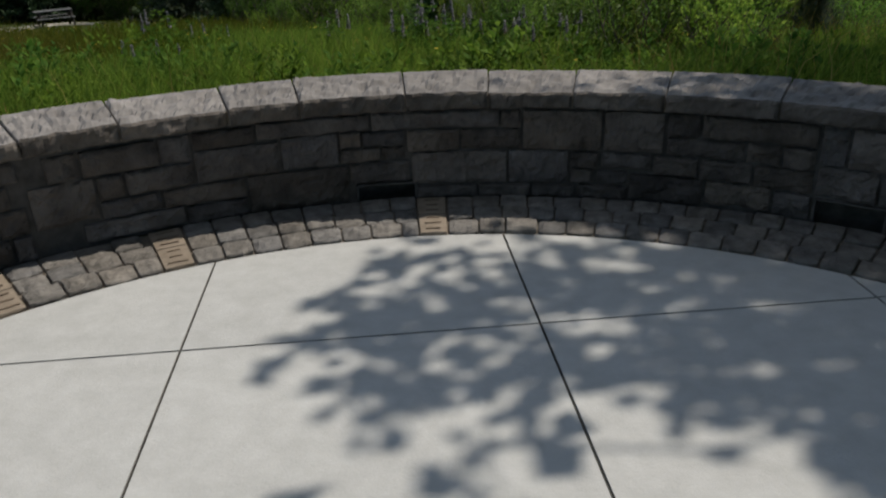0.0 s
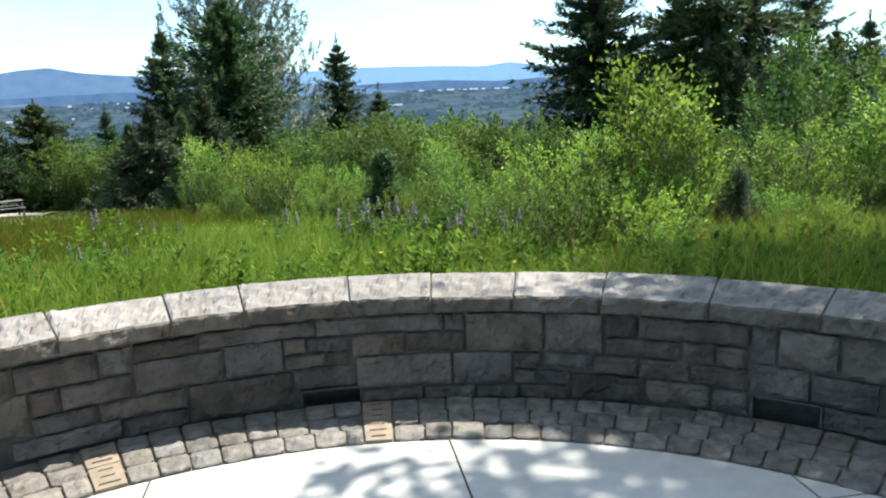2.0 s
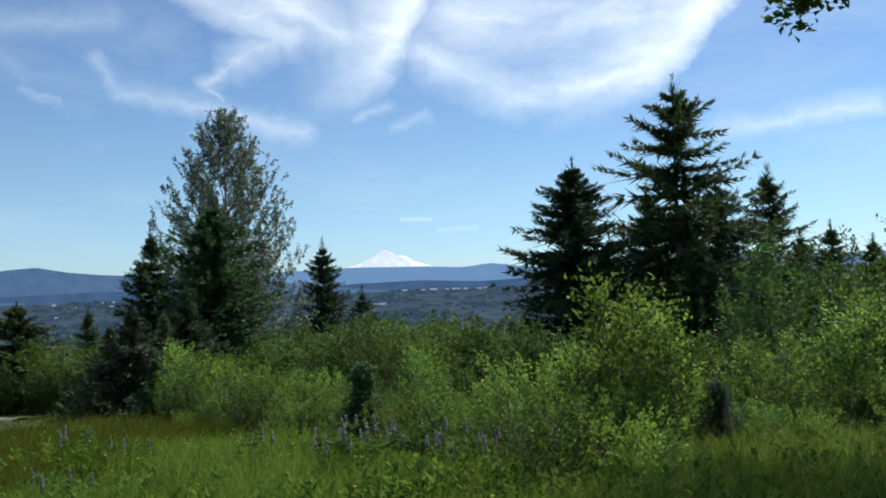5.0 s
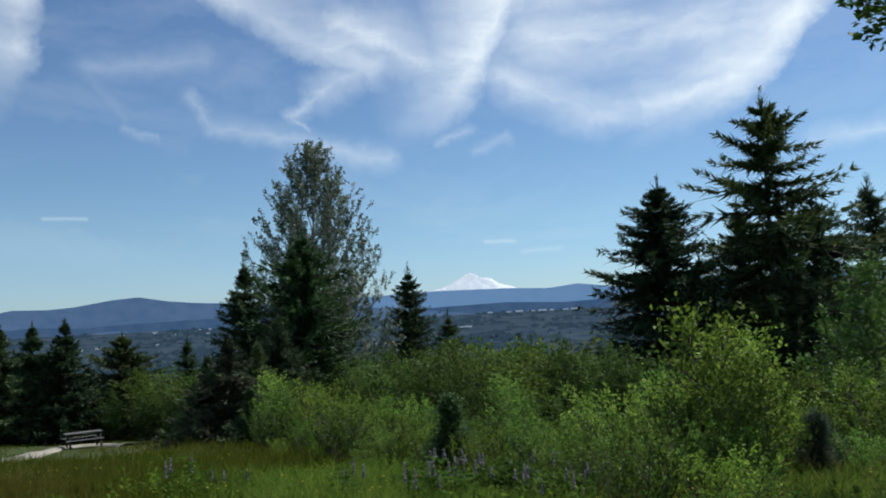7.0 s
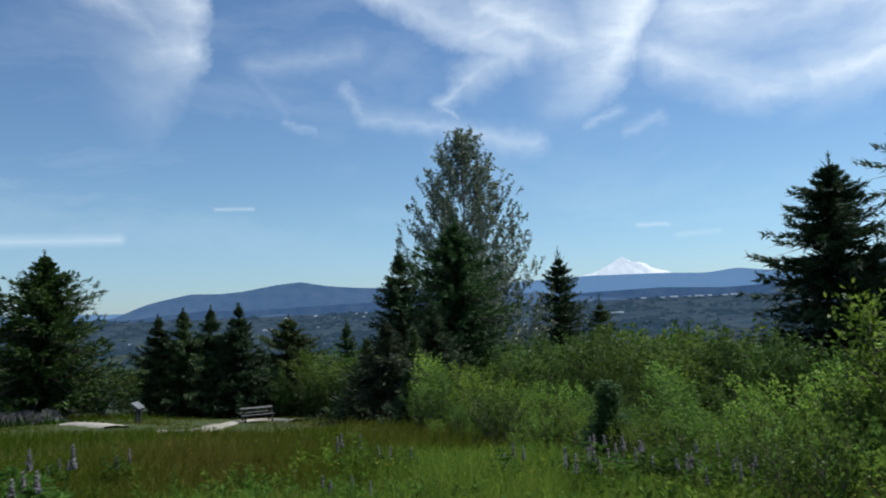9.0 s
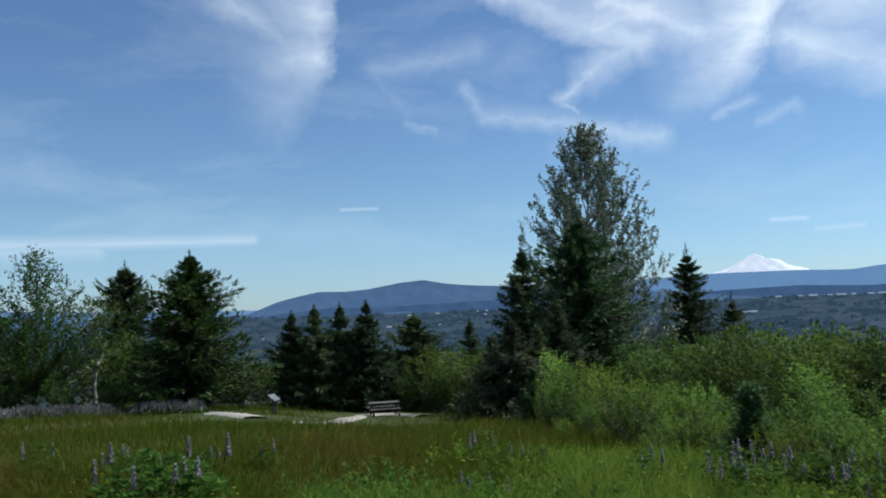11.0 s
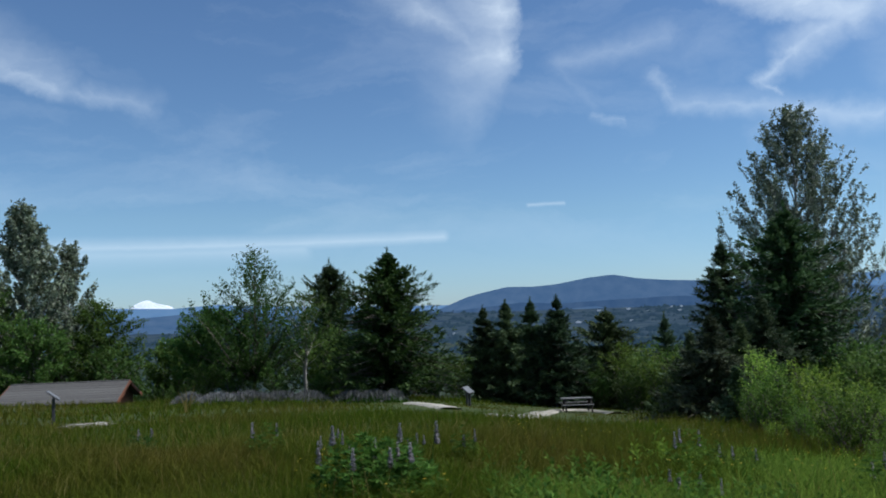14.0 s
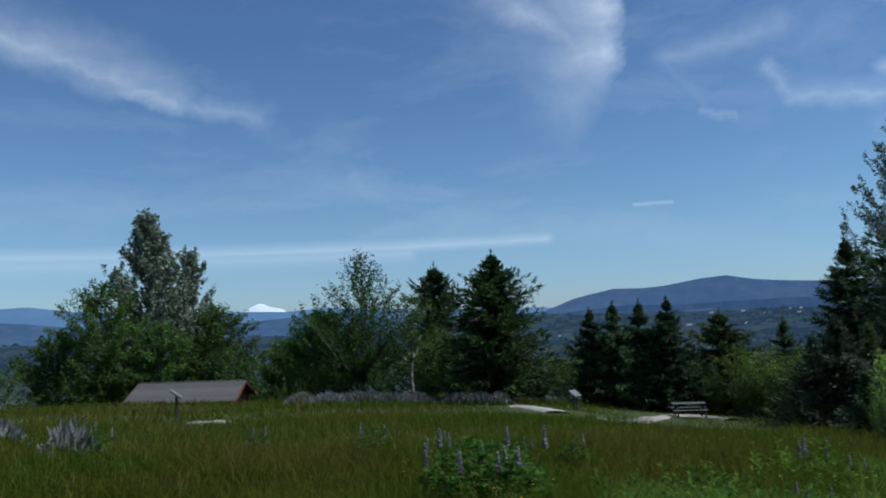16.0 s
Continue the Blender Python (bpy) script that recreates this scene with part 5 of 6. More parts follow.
dark_kinds = [shrub_kind(65 + i, 4.0, 1.7, "broad", "dense dark green shrub below the field-edge trees and in shaded thicket gaps", "field edge shrubs", stems=4, boughs=13, twigs=6, per=8, leaf=0.17, low=0.05, rise=0.8, puff=0.28, spread=0.9) for i in range(2)]
places = []
# the last five are dark shrubs added for the shaded gaps in the thicket
for az, d, top in [(-50.8, 46, -3.0), (-49.2, 46, -2.2), (-47.6, 45.5, -2.8), (-46.0, 45.5, -2.2), (-43.0, 46, -2.4), (-41.0, 46, -2.8), (-67.4, 60, -2.5), (-65.4, 60, -1.4), (-63.0, 60, -2.2), (-56.0, 60, -1.6), (-54.4, 57, -2.8), (-52.6, 52, -3.2), (-16.4, 38, -4.6), (-12.4, 39, -3.2), (-4.6, 22, -5.6), (2.6, 17, -4.6), (0.2, 24, -3.6), (7.4, 18, -3.6), (-8.4, 30, -3.4)]:
    x, y, z = at_bearing(az, d)
    places.append((x, y, z - 0.1, height_for(az, d, top) / 4.0))
set_out(dark_kinds, places, 75)
bright_kinds = [shrub_kind(60 + i, 3.0, 1.4, "bush", "bright yellow-green shrub at the meadow edge", "meadow edge shrubs", stems=4, boughs=13, twigs=6, per=9, leaf=0.12, low=0.08, rise=1.0, puff=0.2, spread=0.9, brush=1.4, pointed=True) for i in range(2)]
places = []
for az, d, top in [(-10.7, 25, -4.2), (-9.0, 26, -4.2), (-7.4, 24, -5.6), (-5.8, 26, -4.0), (-3.6, 27, -4.2), (-1.6, 26, -4.4)]:
    x, y, z = at_bearing(az, d)
    places.append((x, y, z - 0.1, height_for(az, d, top) / 3.0))
set_out(bright_kinds, places, 73)
fir("young_pine", 25.4, 12.4, -7.7, 0.56, "small blue-grey bushy young pine in the thicket edge", "blue_pine", 50, per=7, whorl=0.14, spray=0.5, shape=0.85, lift=0.8, droop=-0.1, bare=0.06, fine=0.26, ragged=0.7, gaps=0.1)
fir("young_fir", 1.3, 12.0, -5.9, 1.1, "small dark young fir in the thicket edge", "fir", 51, per=12, whorl=0.14, spray=0.5, bare=0.03, fine=0.42, shape=0.68, ragged=0.8, gaps=0.12)


# the tree whose boughs shade the plaza
def shade_tree():
    rng = np.random.default_rng(90)
    x, y = 7.2, 5.0
    z = float(ground_z(x, y))
    ob = thing("maple_tree", (x, y, z), "large broadleaf tree whose boughs shade the plaza", "tree")
    q = np.linspace(0, 1, 9)
    line = np.stack([-1.2 * q ** 1.5, 1.5 * q ** 1.6, 13.5 * q - 0.2], -1)
    soups, B, W, U, S = [tube(line, np.linspace(0.30, 0.05, 9), 10)], [], [], [], []
    # where the bough ends throw their shade on the paving, and how high they hang
    spots = [(0.07, 3.89), (0.23, 3.96), (-0.13, 3.61), (0.14, 3.58), (0.34, 3.61), (0.48, 3.63), (-0.26, 3.43), (-0.02, 3.36), (0.2, 3.36), (0.43, 3.39), (-0.19, 2.92), (-0.25, 2.8), (0.01, 3.1), (0.41, 2.94), (0.3, 3.07), (-0.35, 3.15)]
    spots += [(0.67, 3.74), (0.88, 3.89), (1.12, 3.99), (1.27, 3.77), (1.48, 3.77), (1.7, 3.75), (1.78, 3.58), (0.59, 3.49), (0.6, 3.14), (1.14, 3.44), (1.0, 3.27), (1.07, 2.99), (1.34, 3.12), (1.53, 3.29), (1.42, 2.96), (1.58, 3.02), (1.73, 3.12), (1.66, 2.87), (1.93, 3.32), (1.4, 2.73), (1.46, 2.63), (0.95, 2.73), (0.89, 2.88), (1.2, 2.63), (1.6, 2.65), (1.87, 3.47), (2.1, 3.0), (2.3, 2.6)]
    spots += [(1.42, 2.43), (1.3, 2.33), (1.55, 2.33), (1.5, 2.18), (1.7, 2.42), (1.8, 2.7), (1.66, 2.15), (1.9, 2.4), (0.19, 2.56), (1.9, 2.9), (2.05, 2.65), (2.1, 2.2), (1.85, 2.0)]
    shaded = [(a, b, rng.uniform(8.2, 9.6)) for a, b in spots]
    # over the capstones and cobbles, and added over unseen paving to cut bounced light
    thick = [(1.4, 4.35), (1.6, 4.1), (1.85, 4.0), (2.05, 3.8), (2.25, 3.7), (2.5, 3.4), (2.8, 3.1), (3.0, 2.7), (2.0, 4.3), (2.4, 4.0), (2.8, 3.6), (2.6, 1.6), (3.0, 1.2), (2.3, 1.5), (2.6, 0.8), (3.1, 2.0), (2.1, 0.9), (3.4, 0.6), (2.9, 0.1), (3.5, 2.4), (3.6, 1.6)]
    # unseen leaves added over the open side, above and behind the eye, to darken it
    thick += [(a + rng.uniform(-0.3, 0.3), b + rng.uniform(-0.3, 0.3)) for a in np.arange(-2.2, 3.3, 0.75) for b in (-2.2, -1.4, -0.6, 0.2)]
    # over the grass beyond the wall
    thick += [(2.1, 4.7), (2.7, 4.4), (3.2, 3.9), (3.0, 5.4), (3.8, 4.9), (2.7, 6.2), (4.7, 5.2), (3.6, 6.0), (2.9, 5.0), (3.7, 4.3), (2.6, 2.6), (3.3, 1.6), (2.4, 5.6), (3.4, 5.0), (4.3, 4.4), (4.2, 5.8), (3.1, 6.6), (5.4, 5.2), (3.5, 7.5), (4.5, 7.0), (5.2, 6.3), (4.0, 8.6), (5.2, 8.0)]
    shaded += [(a, b, rng.uniform(7.8, 8.8)) for a, b in thick]
    # unseen boughs added over the open side of the plaza, to cut bounced light
    shaded += [(-1.4, 0.4, 9.6), (-0.6, -0.4, 9.8), (0.3, 0.5, 9.4), (1.0, -0.6, 9.6), (1.2, 0.9, 9.6), (2.0, 0.2, 9.2), (-0.2, -1.2, 9.8), (2.8, -0.6, 9.4), (0.5, 1.15, 10.0), (-0.8, 0.9, 10.2)]
    run = 1 / math.tan(radians(SUN_EL))
    ends = []
    for fx, fy, hh in shaded:
        hh -= 2.4
        while True:
            tx, ty = fx + hh * run * math.sin(radians(SUN_AZ)), fy + hh * run * math.cos(radians(SUN_AZ))
            if hh - 2.1 > 0.58 * math.hypot(tx - 0.2, ty - 0.4):
                break
            hh += 0.2
        ends.append((tx - x, ty - y, hh - z))
    dense = len(ends) - 10 - len(thick), len(ends) - 10
    ends += [(0.6, 3.0, 8.6), (2.2, 2.0, 8.6), (2.8, -0.6, 8.8), (1.6, -3.0, 8.4), (-0.4, -4.0, 8.6), (-1.0, 0.4, 12.4), (-2.4, -1.8, 10.8)]
    low = [tuple(np.array(p) - (x, y, z)) for p in ((6.52, 11.24, 6.04), (6.81, 11.07, 5.77), (6.78, 11.09, 5.78))]
    for nr, e in enumerate(ends + low):
        e, main = np.array(e), nr < len(ends)
        t0 = np.clip(e[2] / 13.5 - 0.30, 0.25, 0.8) if main else 0.42
        p0 = np.array([np.interp(t0, q, line[:, k]) for k in range(3)])
        v = np.linspace(0, 1, 7)[:, None]
        arc = p0 + (e - p0) * v
        arc[:, 2] += np.sin(v[:, 0] * np.pi) * (0.7 if main else 0.9)
        arc[1:-1] += rng.normal(0, 0.12, (5, 3))
        soups.append(tube(arc, np.linspace(0.034, 0.007, 7), 5))
        span = max(0.4, 1 - 0.25 / np.linalg.norm(e - p0)) if main else 0.88
        if dense[0] <= nr < dense[1]:
            # more leaves added up the sun's line, only to hide more sky
            m = 30
            high = e + np.array(SUN_WAY) * rng.uniform(1.2, 4.0, (m, 1)) + rng.normal(0, 0.45, (m, 3))
            B.append(high)
            W.append(rng.normal(0, 1, (m, 3)) * [1, 1, 0.4])
            U.append(np.array([0, 0, 1.0]) + rng.normal(0, 0.4, (m, 3)))
            S.append(rng.uniform(0.10, 0.18, m))
            top = e + np.array(SUN_WAY) * 4.0
            soups.append(tube(np.stack([arc[3], (arc[3] + top) / 2 + rng.normal(0, 0.2, 3), top]), [0.03, 0.02, 0.008], 4))
        for w in range((6 if dense[0] <= nr < dense[1] else 3) if main else 6):
            t = rng.uniform(span, 1.0)
            c = np.array([np.interp(t, v[:, 0], arc[:, k]) for k in range(3)])
            off = rng.normal(0, (0.26 if dense[0] <= nr < dense[1] else 0.06) if main else 0.14, 3)
            off[2] *= 0.55
            tip = c + off * 1.6
            soups.append(tube(np.stack([c, (c + tip) / 2 + rng.normal(0, 0.03, 3), tip]), [0.012, 0.008, 0.004], 4))
            m = (13 if dense[0] <= nr < dense[1] else 7) if main else 22
            B.append(tip + rng.normal(0, 0.15 if dense[0] <= nr < dense[1] else 0.09, (m, 3)) * [1, 1, 0.7])
            W.append(rng.normal(0, 1, (m, 3)) * [1, 1, 0.4])
            U.append(np.array([0, 0, 1.0]) + rng.normal(0, 0.4, (m, 3)))
            S.append(rng.uniform(0.09, 0.17, m))
    # unseen crown clusters added round the trunk, away from the plaza, to block skylight
    for i in range(150):
        a, r, hh = rng.uniform(0, 6.283), rng.uniform(1.0, 5.2), rng.uniform(4.6, 12.5)
        c = np.array([0.8 + r * math.cos(a), -2.6 + r * math.sin(a), hh])
        if c[1] + y > 5.2 - 0.2 * hh or c[0] + x < 3.6:
            continue
        t0 = np.clip(hh / 13.5 - 0.2, 0.2, 0.8)
        p0 = np.array([np.interp(t0, q, line[:, k]) for k in range(3)])
        soups.append(tube(np.stack([p0, (p0 + c) / 2 + rng.normal(0, 0.2, 3), c]), [0.05, 0.03, 0.01], 4))
        m = 130
        B.append(c + rng.normal(0, 0.6, (m, 3)) * [1, 1, 0.6])
        W.append(rng.normal(0, 1, (m, 3)) * [1, 1, 0.4])
        U.append(np.array([0, 0, 1.0]) + rng.normal(0, 0.4, (m, 3)))
        S.append(rng.uniform(0.16, 0.30, m))
    S = np.concatenate(S)
    part("trunk", quads("trunk", *join(soups)), "bark", ob)
    part("crown", quads("crown", *kites(np.concatenate(B), np.concatenate(W), np.concatenate(U), S, S * 0.85, 0.15)), "shade", ob)


shade_tree()

# unseen trees added on the open side, behind the plaza, to block skylight
for i, (az, d, el) in enumerate([(95, 14, 36), (130, 13, 38), (165, 13, 40), (200, 14, 36), (235, 15, 32)]):
    leafy_tree("grove_tree", az, d, el, bell(4.2, 0.45, 0.7), "unseen broadleaf tree added behind the plaza to block skylight", "shade", "bark", 40 + i, boughs=60, twigs=8, per=6, leaf=0.5, rise=0.5, low=0.16, puff=0.5)


# ---- path, table, signs, shelter ----
def path_line(points, wide, name, label):
    pts = np.array([at_bearing(a, d)[:2] for a, d in points])
    t = np.linspace(0, len(pts) - 1, 60)
    P = np.stack([np.interp(t, np.arange(len(pts)), pts[:, k]) for k in (0, 1)], -1)
    for _ in range(6):
        P[1:-1] = (P[:-2] + 2 * P[1:-1] + P[2:]) / 4
    T = np.gradient(P, axis=0)
    T /= np.linalg.norm(T, axis=1, keepdims=True)
    N = np.stack([-T[:, 1], T[:, 0]], -1)
    rng = np.random.default_rng(5)
    half = wide / 2 * (1 + np.interp(np.arange(60), np.linspace(0, 59, 16), rng.normal(0, 0.12, 16)))
    rows = []
    for s, lift in ((-1.25, -0.06), (-1, 0.07), (0, 0.11), (1, 0.07), (1.25, -0.06)):
        Q = P + N * (half * s)[:, None]
        rows.append(np.concatenate([Q, (ground_z(Q[:, 0], Q[:, 1]) + lift)[:, None]], 1))
    V = np.stack(rows).reshape(-1, 3)
    i, j = np.meshgrid(np.arange(4), np.arange(59), indexing="ij")
    F = np.stack([i * 60 + j, i * 60 + j + 1, (i + 1) * 60 + j + 1, (i + 1) * 60 + j], -1).reshape(-1, 4)
    tagged(made(name, quads(name, V, F), "gravel", smooth=True), label, "path", kind="structure")
    return P


PATH_A = [(-21.7, 41.5), (-22.2, 44.4), (-23.3, 46.2), (-24.8, 46.5), (-26.0, 45.0), (-26.7, 40), (-27.2, 35), (-28.2, 32.2), (-29.6, 30.4), (-31.2, 30.2)]
PATH_B = [(-33.5, 32.6), (-34.3, 33.8), (-35.2, 35.6), (-36.4, 38.0)]
PATH_C = [(-59.3, 26.0), (-58.4, 25.6), (-57.4, 26.0)]
TRACKS = [path_line(PATH_A, 0.7, "path_by_table", "pale gravel path curving round the picnic table"), path_line(PATH_B, 1.0, "path_gravel", "pale gravel path winding through the meadow"), path_line(PATH_C, 1.1, "path_by_panel", "short pale gravel patch beside the panel")]


def picnic_table(az, d, turn):
    x, y, z = at_bearing(az, d)
    ob = thing("picnic_table", (x, y, z + 0.05), "weathered grey wooden picnic table with attached benches on gravel", "picnic table", turn=turn)
    for i in range(5):
        part("table_board", one_box((1.75, 0.135, 0.04), pose(0, -0.29 + 0.145 * i, 0.75), 0.006), "weathered", ob)
    for s in (-1, 1):
        for i in range(2):
            part("bench_board", one_box((1.75, 0.13, 0.04), pose(0, s * (0.62 + 0.07 * (2 * i - 1)), 0.44), 0.006), "weathered", ob)
    for e in (-0.72, 0.72):
        part("crossbeam", one_box((0.05, 1.5, 0.09), pose(e, 0, 0.375), 0.005), "old_wood", ob)
        part("top_beam", one_box((0.05, 0.68, 0.08), pose(e, 0, 0.69), 0.005), "old_wood", ob)
        for s in (-1, 1):
            part("leg", one_box((0.09, 0.11, 0.86), pose(e + 0.05, s * 0.42, 0.36, s * 28), 0.005), "old_wood", ob)


picnic_table(-24.4, 44.6, 34)


def info_sign(az, d, turn, tall, label):
    x, y, z = at_bearing(az, d)
    ob = thing("information_sign", (x, y, z - 0.05), label, "sign", turn=turn)
    for s in (-0.16, 0.16):
        part("post", one_box((0.10, 0.10, tall), pose(s, 0, tall / 2), 0.008), "dark_metal", ob)
    part("panel", one_box((0.70, 0.48, 0.045), pose(0, 0, tall + 0.10, 38), 0.008), "panel", ob, "pale slanted information panel")
    part("panel_frame", one_box((0.75, 0.53, 0.025), pose(0, 0.015, tall + 0.075, 38), 0.006), "dark_metal", ob)
    for i in range(3):
        part("text_bar", one_box((0.5 - 0.1 * i, 0.03, 0.004), pose(-0.08, -0.10 + 0.10 * i, tall + 0.045 + 0.078 * i, 38)), "dark_metal", ob)


info_sign(-32.2, 40.5, 97, 0.80, "slanted information sign on dark posts beside the path")
info_sign(-60.4, 30.0, 150, 0.95, "slanted information sign seen from its edge before the shelter")


def shelter(az, d):
    x, y, _ = at_bearing(az, d)
    ridge_z, eave_z = EYE_Z - d * math.tan(radians(3.95)), EYE_Z - d * math.tan(radians(5.05))
    base = eave_z - 2.4
    ob = thing("shelter", (x, y, base), "low building with a grey shingled gable roof and red-brown gable boards", "building", turn=-az - 20)
    long, half, rise, eave = 7.3, 2.6, ridge_z - eave_z, 2.4
    slope = math.atan2(rise, half)
    part("wall", one_box((long - 0.8, half * 2 - 0.9, eave + 0.1), pose(0, 0, eave / 2), 0.01), "red_wood", ob, "red-brown wooden wall")
    for s in (-1, 1):
        run = math.hypot(half, rise) + 0.12
        m = pose(0, s * half / 2, eave + rise / 2, math.degrees(-s * slope))
        roof = part("roof", one_box((long, run, 0.10), m, 0.01), "roofing", ob, "grey shingled roof slope")
        n = 9
        for k in range(n):
            off = -run / 2 + (k + 0.5) * run / n
            part("shingle_course", one_box((long + 0.02, run / n + 0.03, 0.018), m @ pose(0, off, 0.062, s * 2.0), 0.003), "roofing", roof)
        for e in (-1, 1):
            part("fascia", one_box((0.06, run, 0.22), pose(e * (long / 2 + 0.034), s * half / 2, eave + rise / 2 - 0.05, math.degrees(-s * slope)), 0.006), "red_wood", ob, "red-brown gable board")
    gable = bmesh.new()
    for e in (-1, 1):
        a = [gable.verts.new((e * (long / 2 - 0.4) + o, yy, zz)) for o in (0, 0.05) for yy, zz in ((-half + 0.45, eave), (half - 0.45, eave), (0, eave + rise - 0.1))]
        gable.faces.new(a[:3]), gable.faces.new(a[5:2:-1])
        for i in range(3):
            gable.faces.new((a[i], a[(i + 1) % 3], a[3 + (i + 1) % 3], a[3 + i]))
    part("gable", gable, "red_wood", ob)
    part("ridge_cap", one_box((long + 0.05, 0.26, 0.06), pose(0, 0, eave + rise + 0.06), 0.02), "roofing", ob)


shelter(-59.4, 56)


# ---- meadow: lupines, mauve blooms, buttercups, grass ----
def lupine_kind(seed, spikes, tall, mound, leaf=1.0):
    rng = np.random.default_rng(seed)
    ob = thing("lupine", (0, 0, 0), "wild lupine with pale violet flower spikes and green leaves", "flower", "lupines")
    B, W, U, S = [], [], [], []
    for i in range(int(120 * mound / leaf) * (3 if mound > 1.5 else 1)):
        a, r = rng.uniform(0, 6.28), 0.36 * math.sqrt(rng.uniform(0, 1)) * mound
        c = np.array([r * math.cos(a), r * math.sin(a), (0.12 + 0.66 * rng.uniform(0, 1) ** 0.7) * (1.1 - 0.55 * (r / (0.36 * mound)) ** 2)])
        fan = np.arange(7) * 6.283 / 7 + rng.uniform(0, 1)
        B.append(np.repeat(c[None], 7, 0))
        W.append(np.stack([np.cos(fan), np.sin(fan), np.full(7, 0.35)], -1) + rng.normal(0, 0.45, 3))
        U.append(np.tile([0, 0, 1.0], (7, 1)) + rng.normal(0, 0.6, 3))
        S.append(np.full(7, rng.uniform(0.05, 0.095) * leaf * (1.1 if mound > 1.5 else 1.0)))
    S = np.concatenate(S)
    part("foliage", quads("foliage", *kites(np.concatenate(B), np.concatenate(W), np.concatenate(U), S, S * 0.34, 0.2)), "herb", ob)
    for i in range(spikes):
        a, r = rng.uniform(0, 6.28), 0.30 * mound * math.sqrt(rng.uniform(0, 1)) * (spikes > 1)
        foot, h = np.array([r * math.cos(a), r * math.sin(a), 0.0]), tall * rng.uniform(0.7, 1.0)
        top = foot + [0.10 * math.cos(a) * r * 3, 0.10 * math.sin(a) * r * 3, h]
        stem = tube(np.stack([foot, (foot + top) / 2 + rng.normal(0, 0.01, 3), top]), [0.008, 0.007, 0.003], 5)
        stalk = part("stalk", quads("stalk", *stem), "herb", ob)
        long = rng.uniform(0.16, 0.29)
        n = 90
        u = rng.uniform(0, 1, n) ** 0.9
        ang = rng.uniform(0, 6.28, n)
        out = np.stack([np.cos(ang), np.sin(ang), np.full(n, 0.45)], -1)
        c = top + np.stack([np.zeros(n), np.zeros(n), (u - 1) * long], -1)
        size = 0.029 * (1.1 - 0.65 * u)
        part("flower_spike", quads("flower_spike", *kites(c, out, np.array([[0, 0, 1.0]]) + rng.normal(0, 0.5, (n, 3)), size * 1.5, size * 1.1, 0.5)), "petal", stalk, "pale violet flower spike")
    ob["used"] = 0
    return ob


lupines = [lupine_kind(120, 1, 1.0, 0.5), lupine_kind(121, 3, 0.95, 0.9), lupine_kind(122, 5, 1.0, 1.3), lupine_kind(123, 2, 0.85, 0.7), lupine_kind(124, 4, 0.9, 1.0)]
rng = np.random.default_rng(130)
spots = []
# bearing, distance, how many, spread
for az, d, n, w in [(-15.3, 11.5, 1, 0.1), (-6.0, 9.6, 1, 0.1), (0.8, 8.6, 2, 0.2), (3.2, 10.0, 2, 0.35), (5.0, 10.2, 3, 0.4), (7.4, 9.6, 3, 0.4), (9.6, 8.8, 2, 0.3), (10.8, 8.2, 2, 0.2), (17.0, 8.4, 1, 0.2), (-20.0, 7.4, 1, 0.3), (-34.0, 12.0, 1, 0.3), (-41.6, 11.2, 1, 0.2), (33.5, 11.0, 2, 0.6), (-56.0, 17.0, 1, 0.8), (-66.8, 14.5, 3, 0.7), (-36.6, 11.6, 1, 0.2)]:
    cx, cy, _ = at_bearing(az, d)
    for _ in range(n):
        x, y = cx + rng.normal(0, w), cy + rng.normal(0, w)
        if math.hypot(x - CX, y - CY) < R_BACK + 0.7:
            continue
        spots.append((x, y, float(ground_z(x, y)) - 0.02, rng.uniform(0.62, 0.85) if y > 6 and x > -4 else rng.uniform(0.75, 0.95)))
set_out(lupines, spots, 131)
clumps = [lupine_kind(126, 9, 0.98, 1.75), lupine_kind(127, 3, 0.95, 1.2)]
big = [at_bearing(a, d) for a, d in ((-39.3, 7.8), (-16.9, 11.4), (5.6, 9.6), (-46.7, 13.0), (9.2, 8.7), (-13.3, 11.4))]
set_out(clumps, [(x, y, z - 0.02, k) for (x, y, z), k in zip(big, (0.96, 0.8, 0.75, 0.95, 0.65, 0.72))], 133)


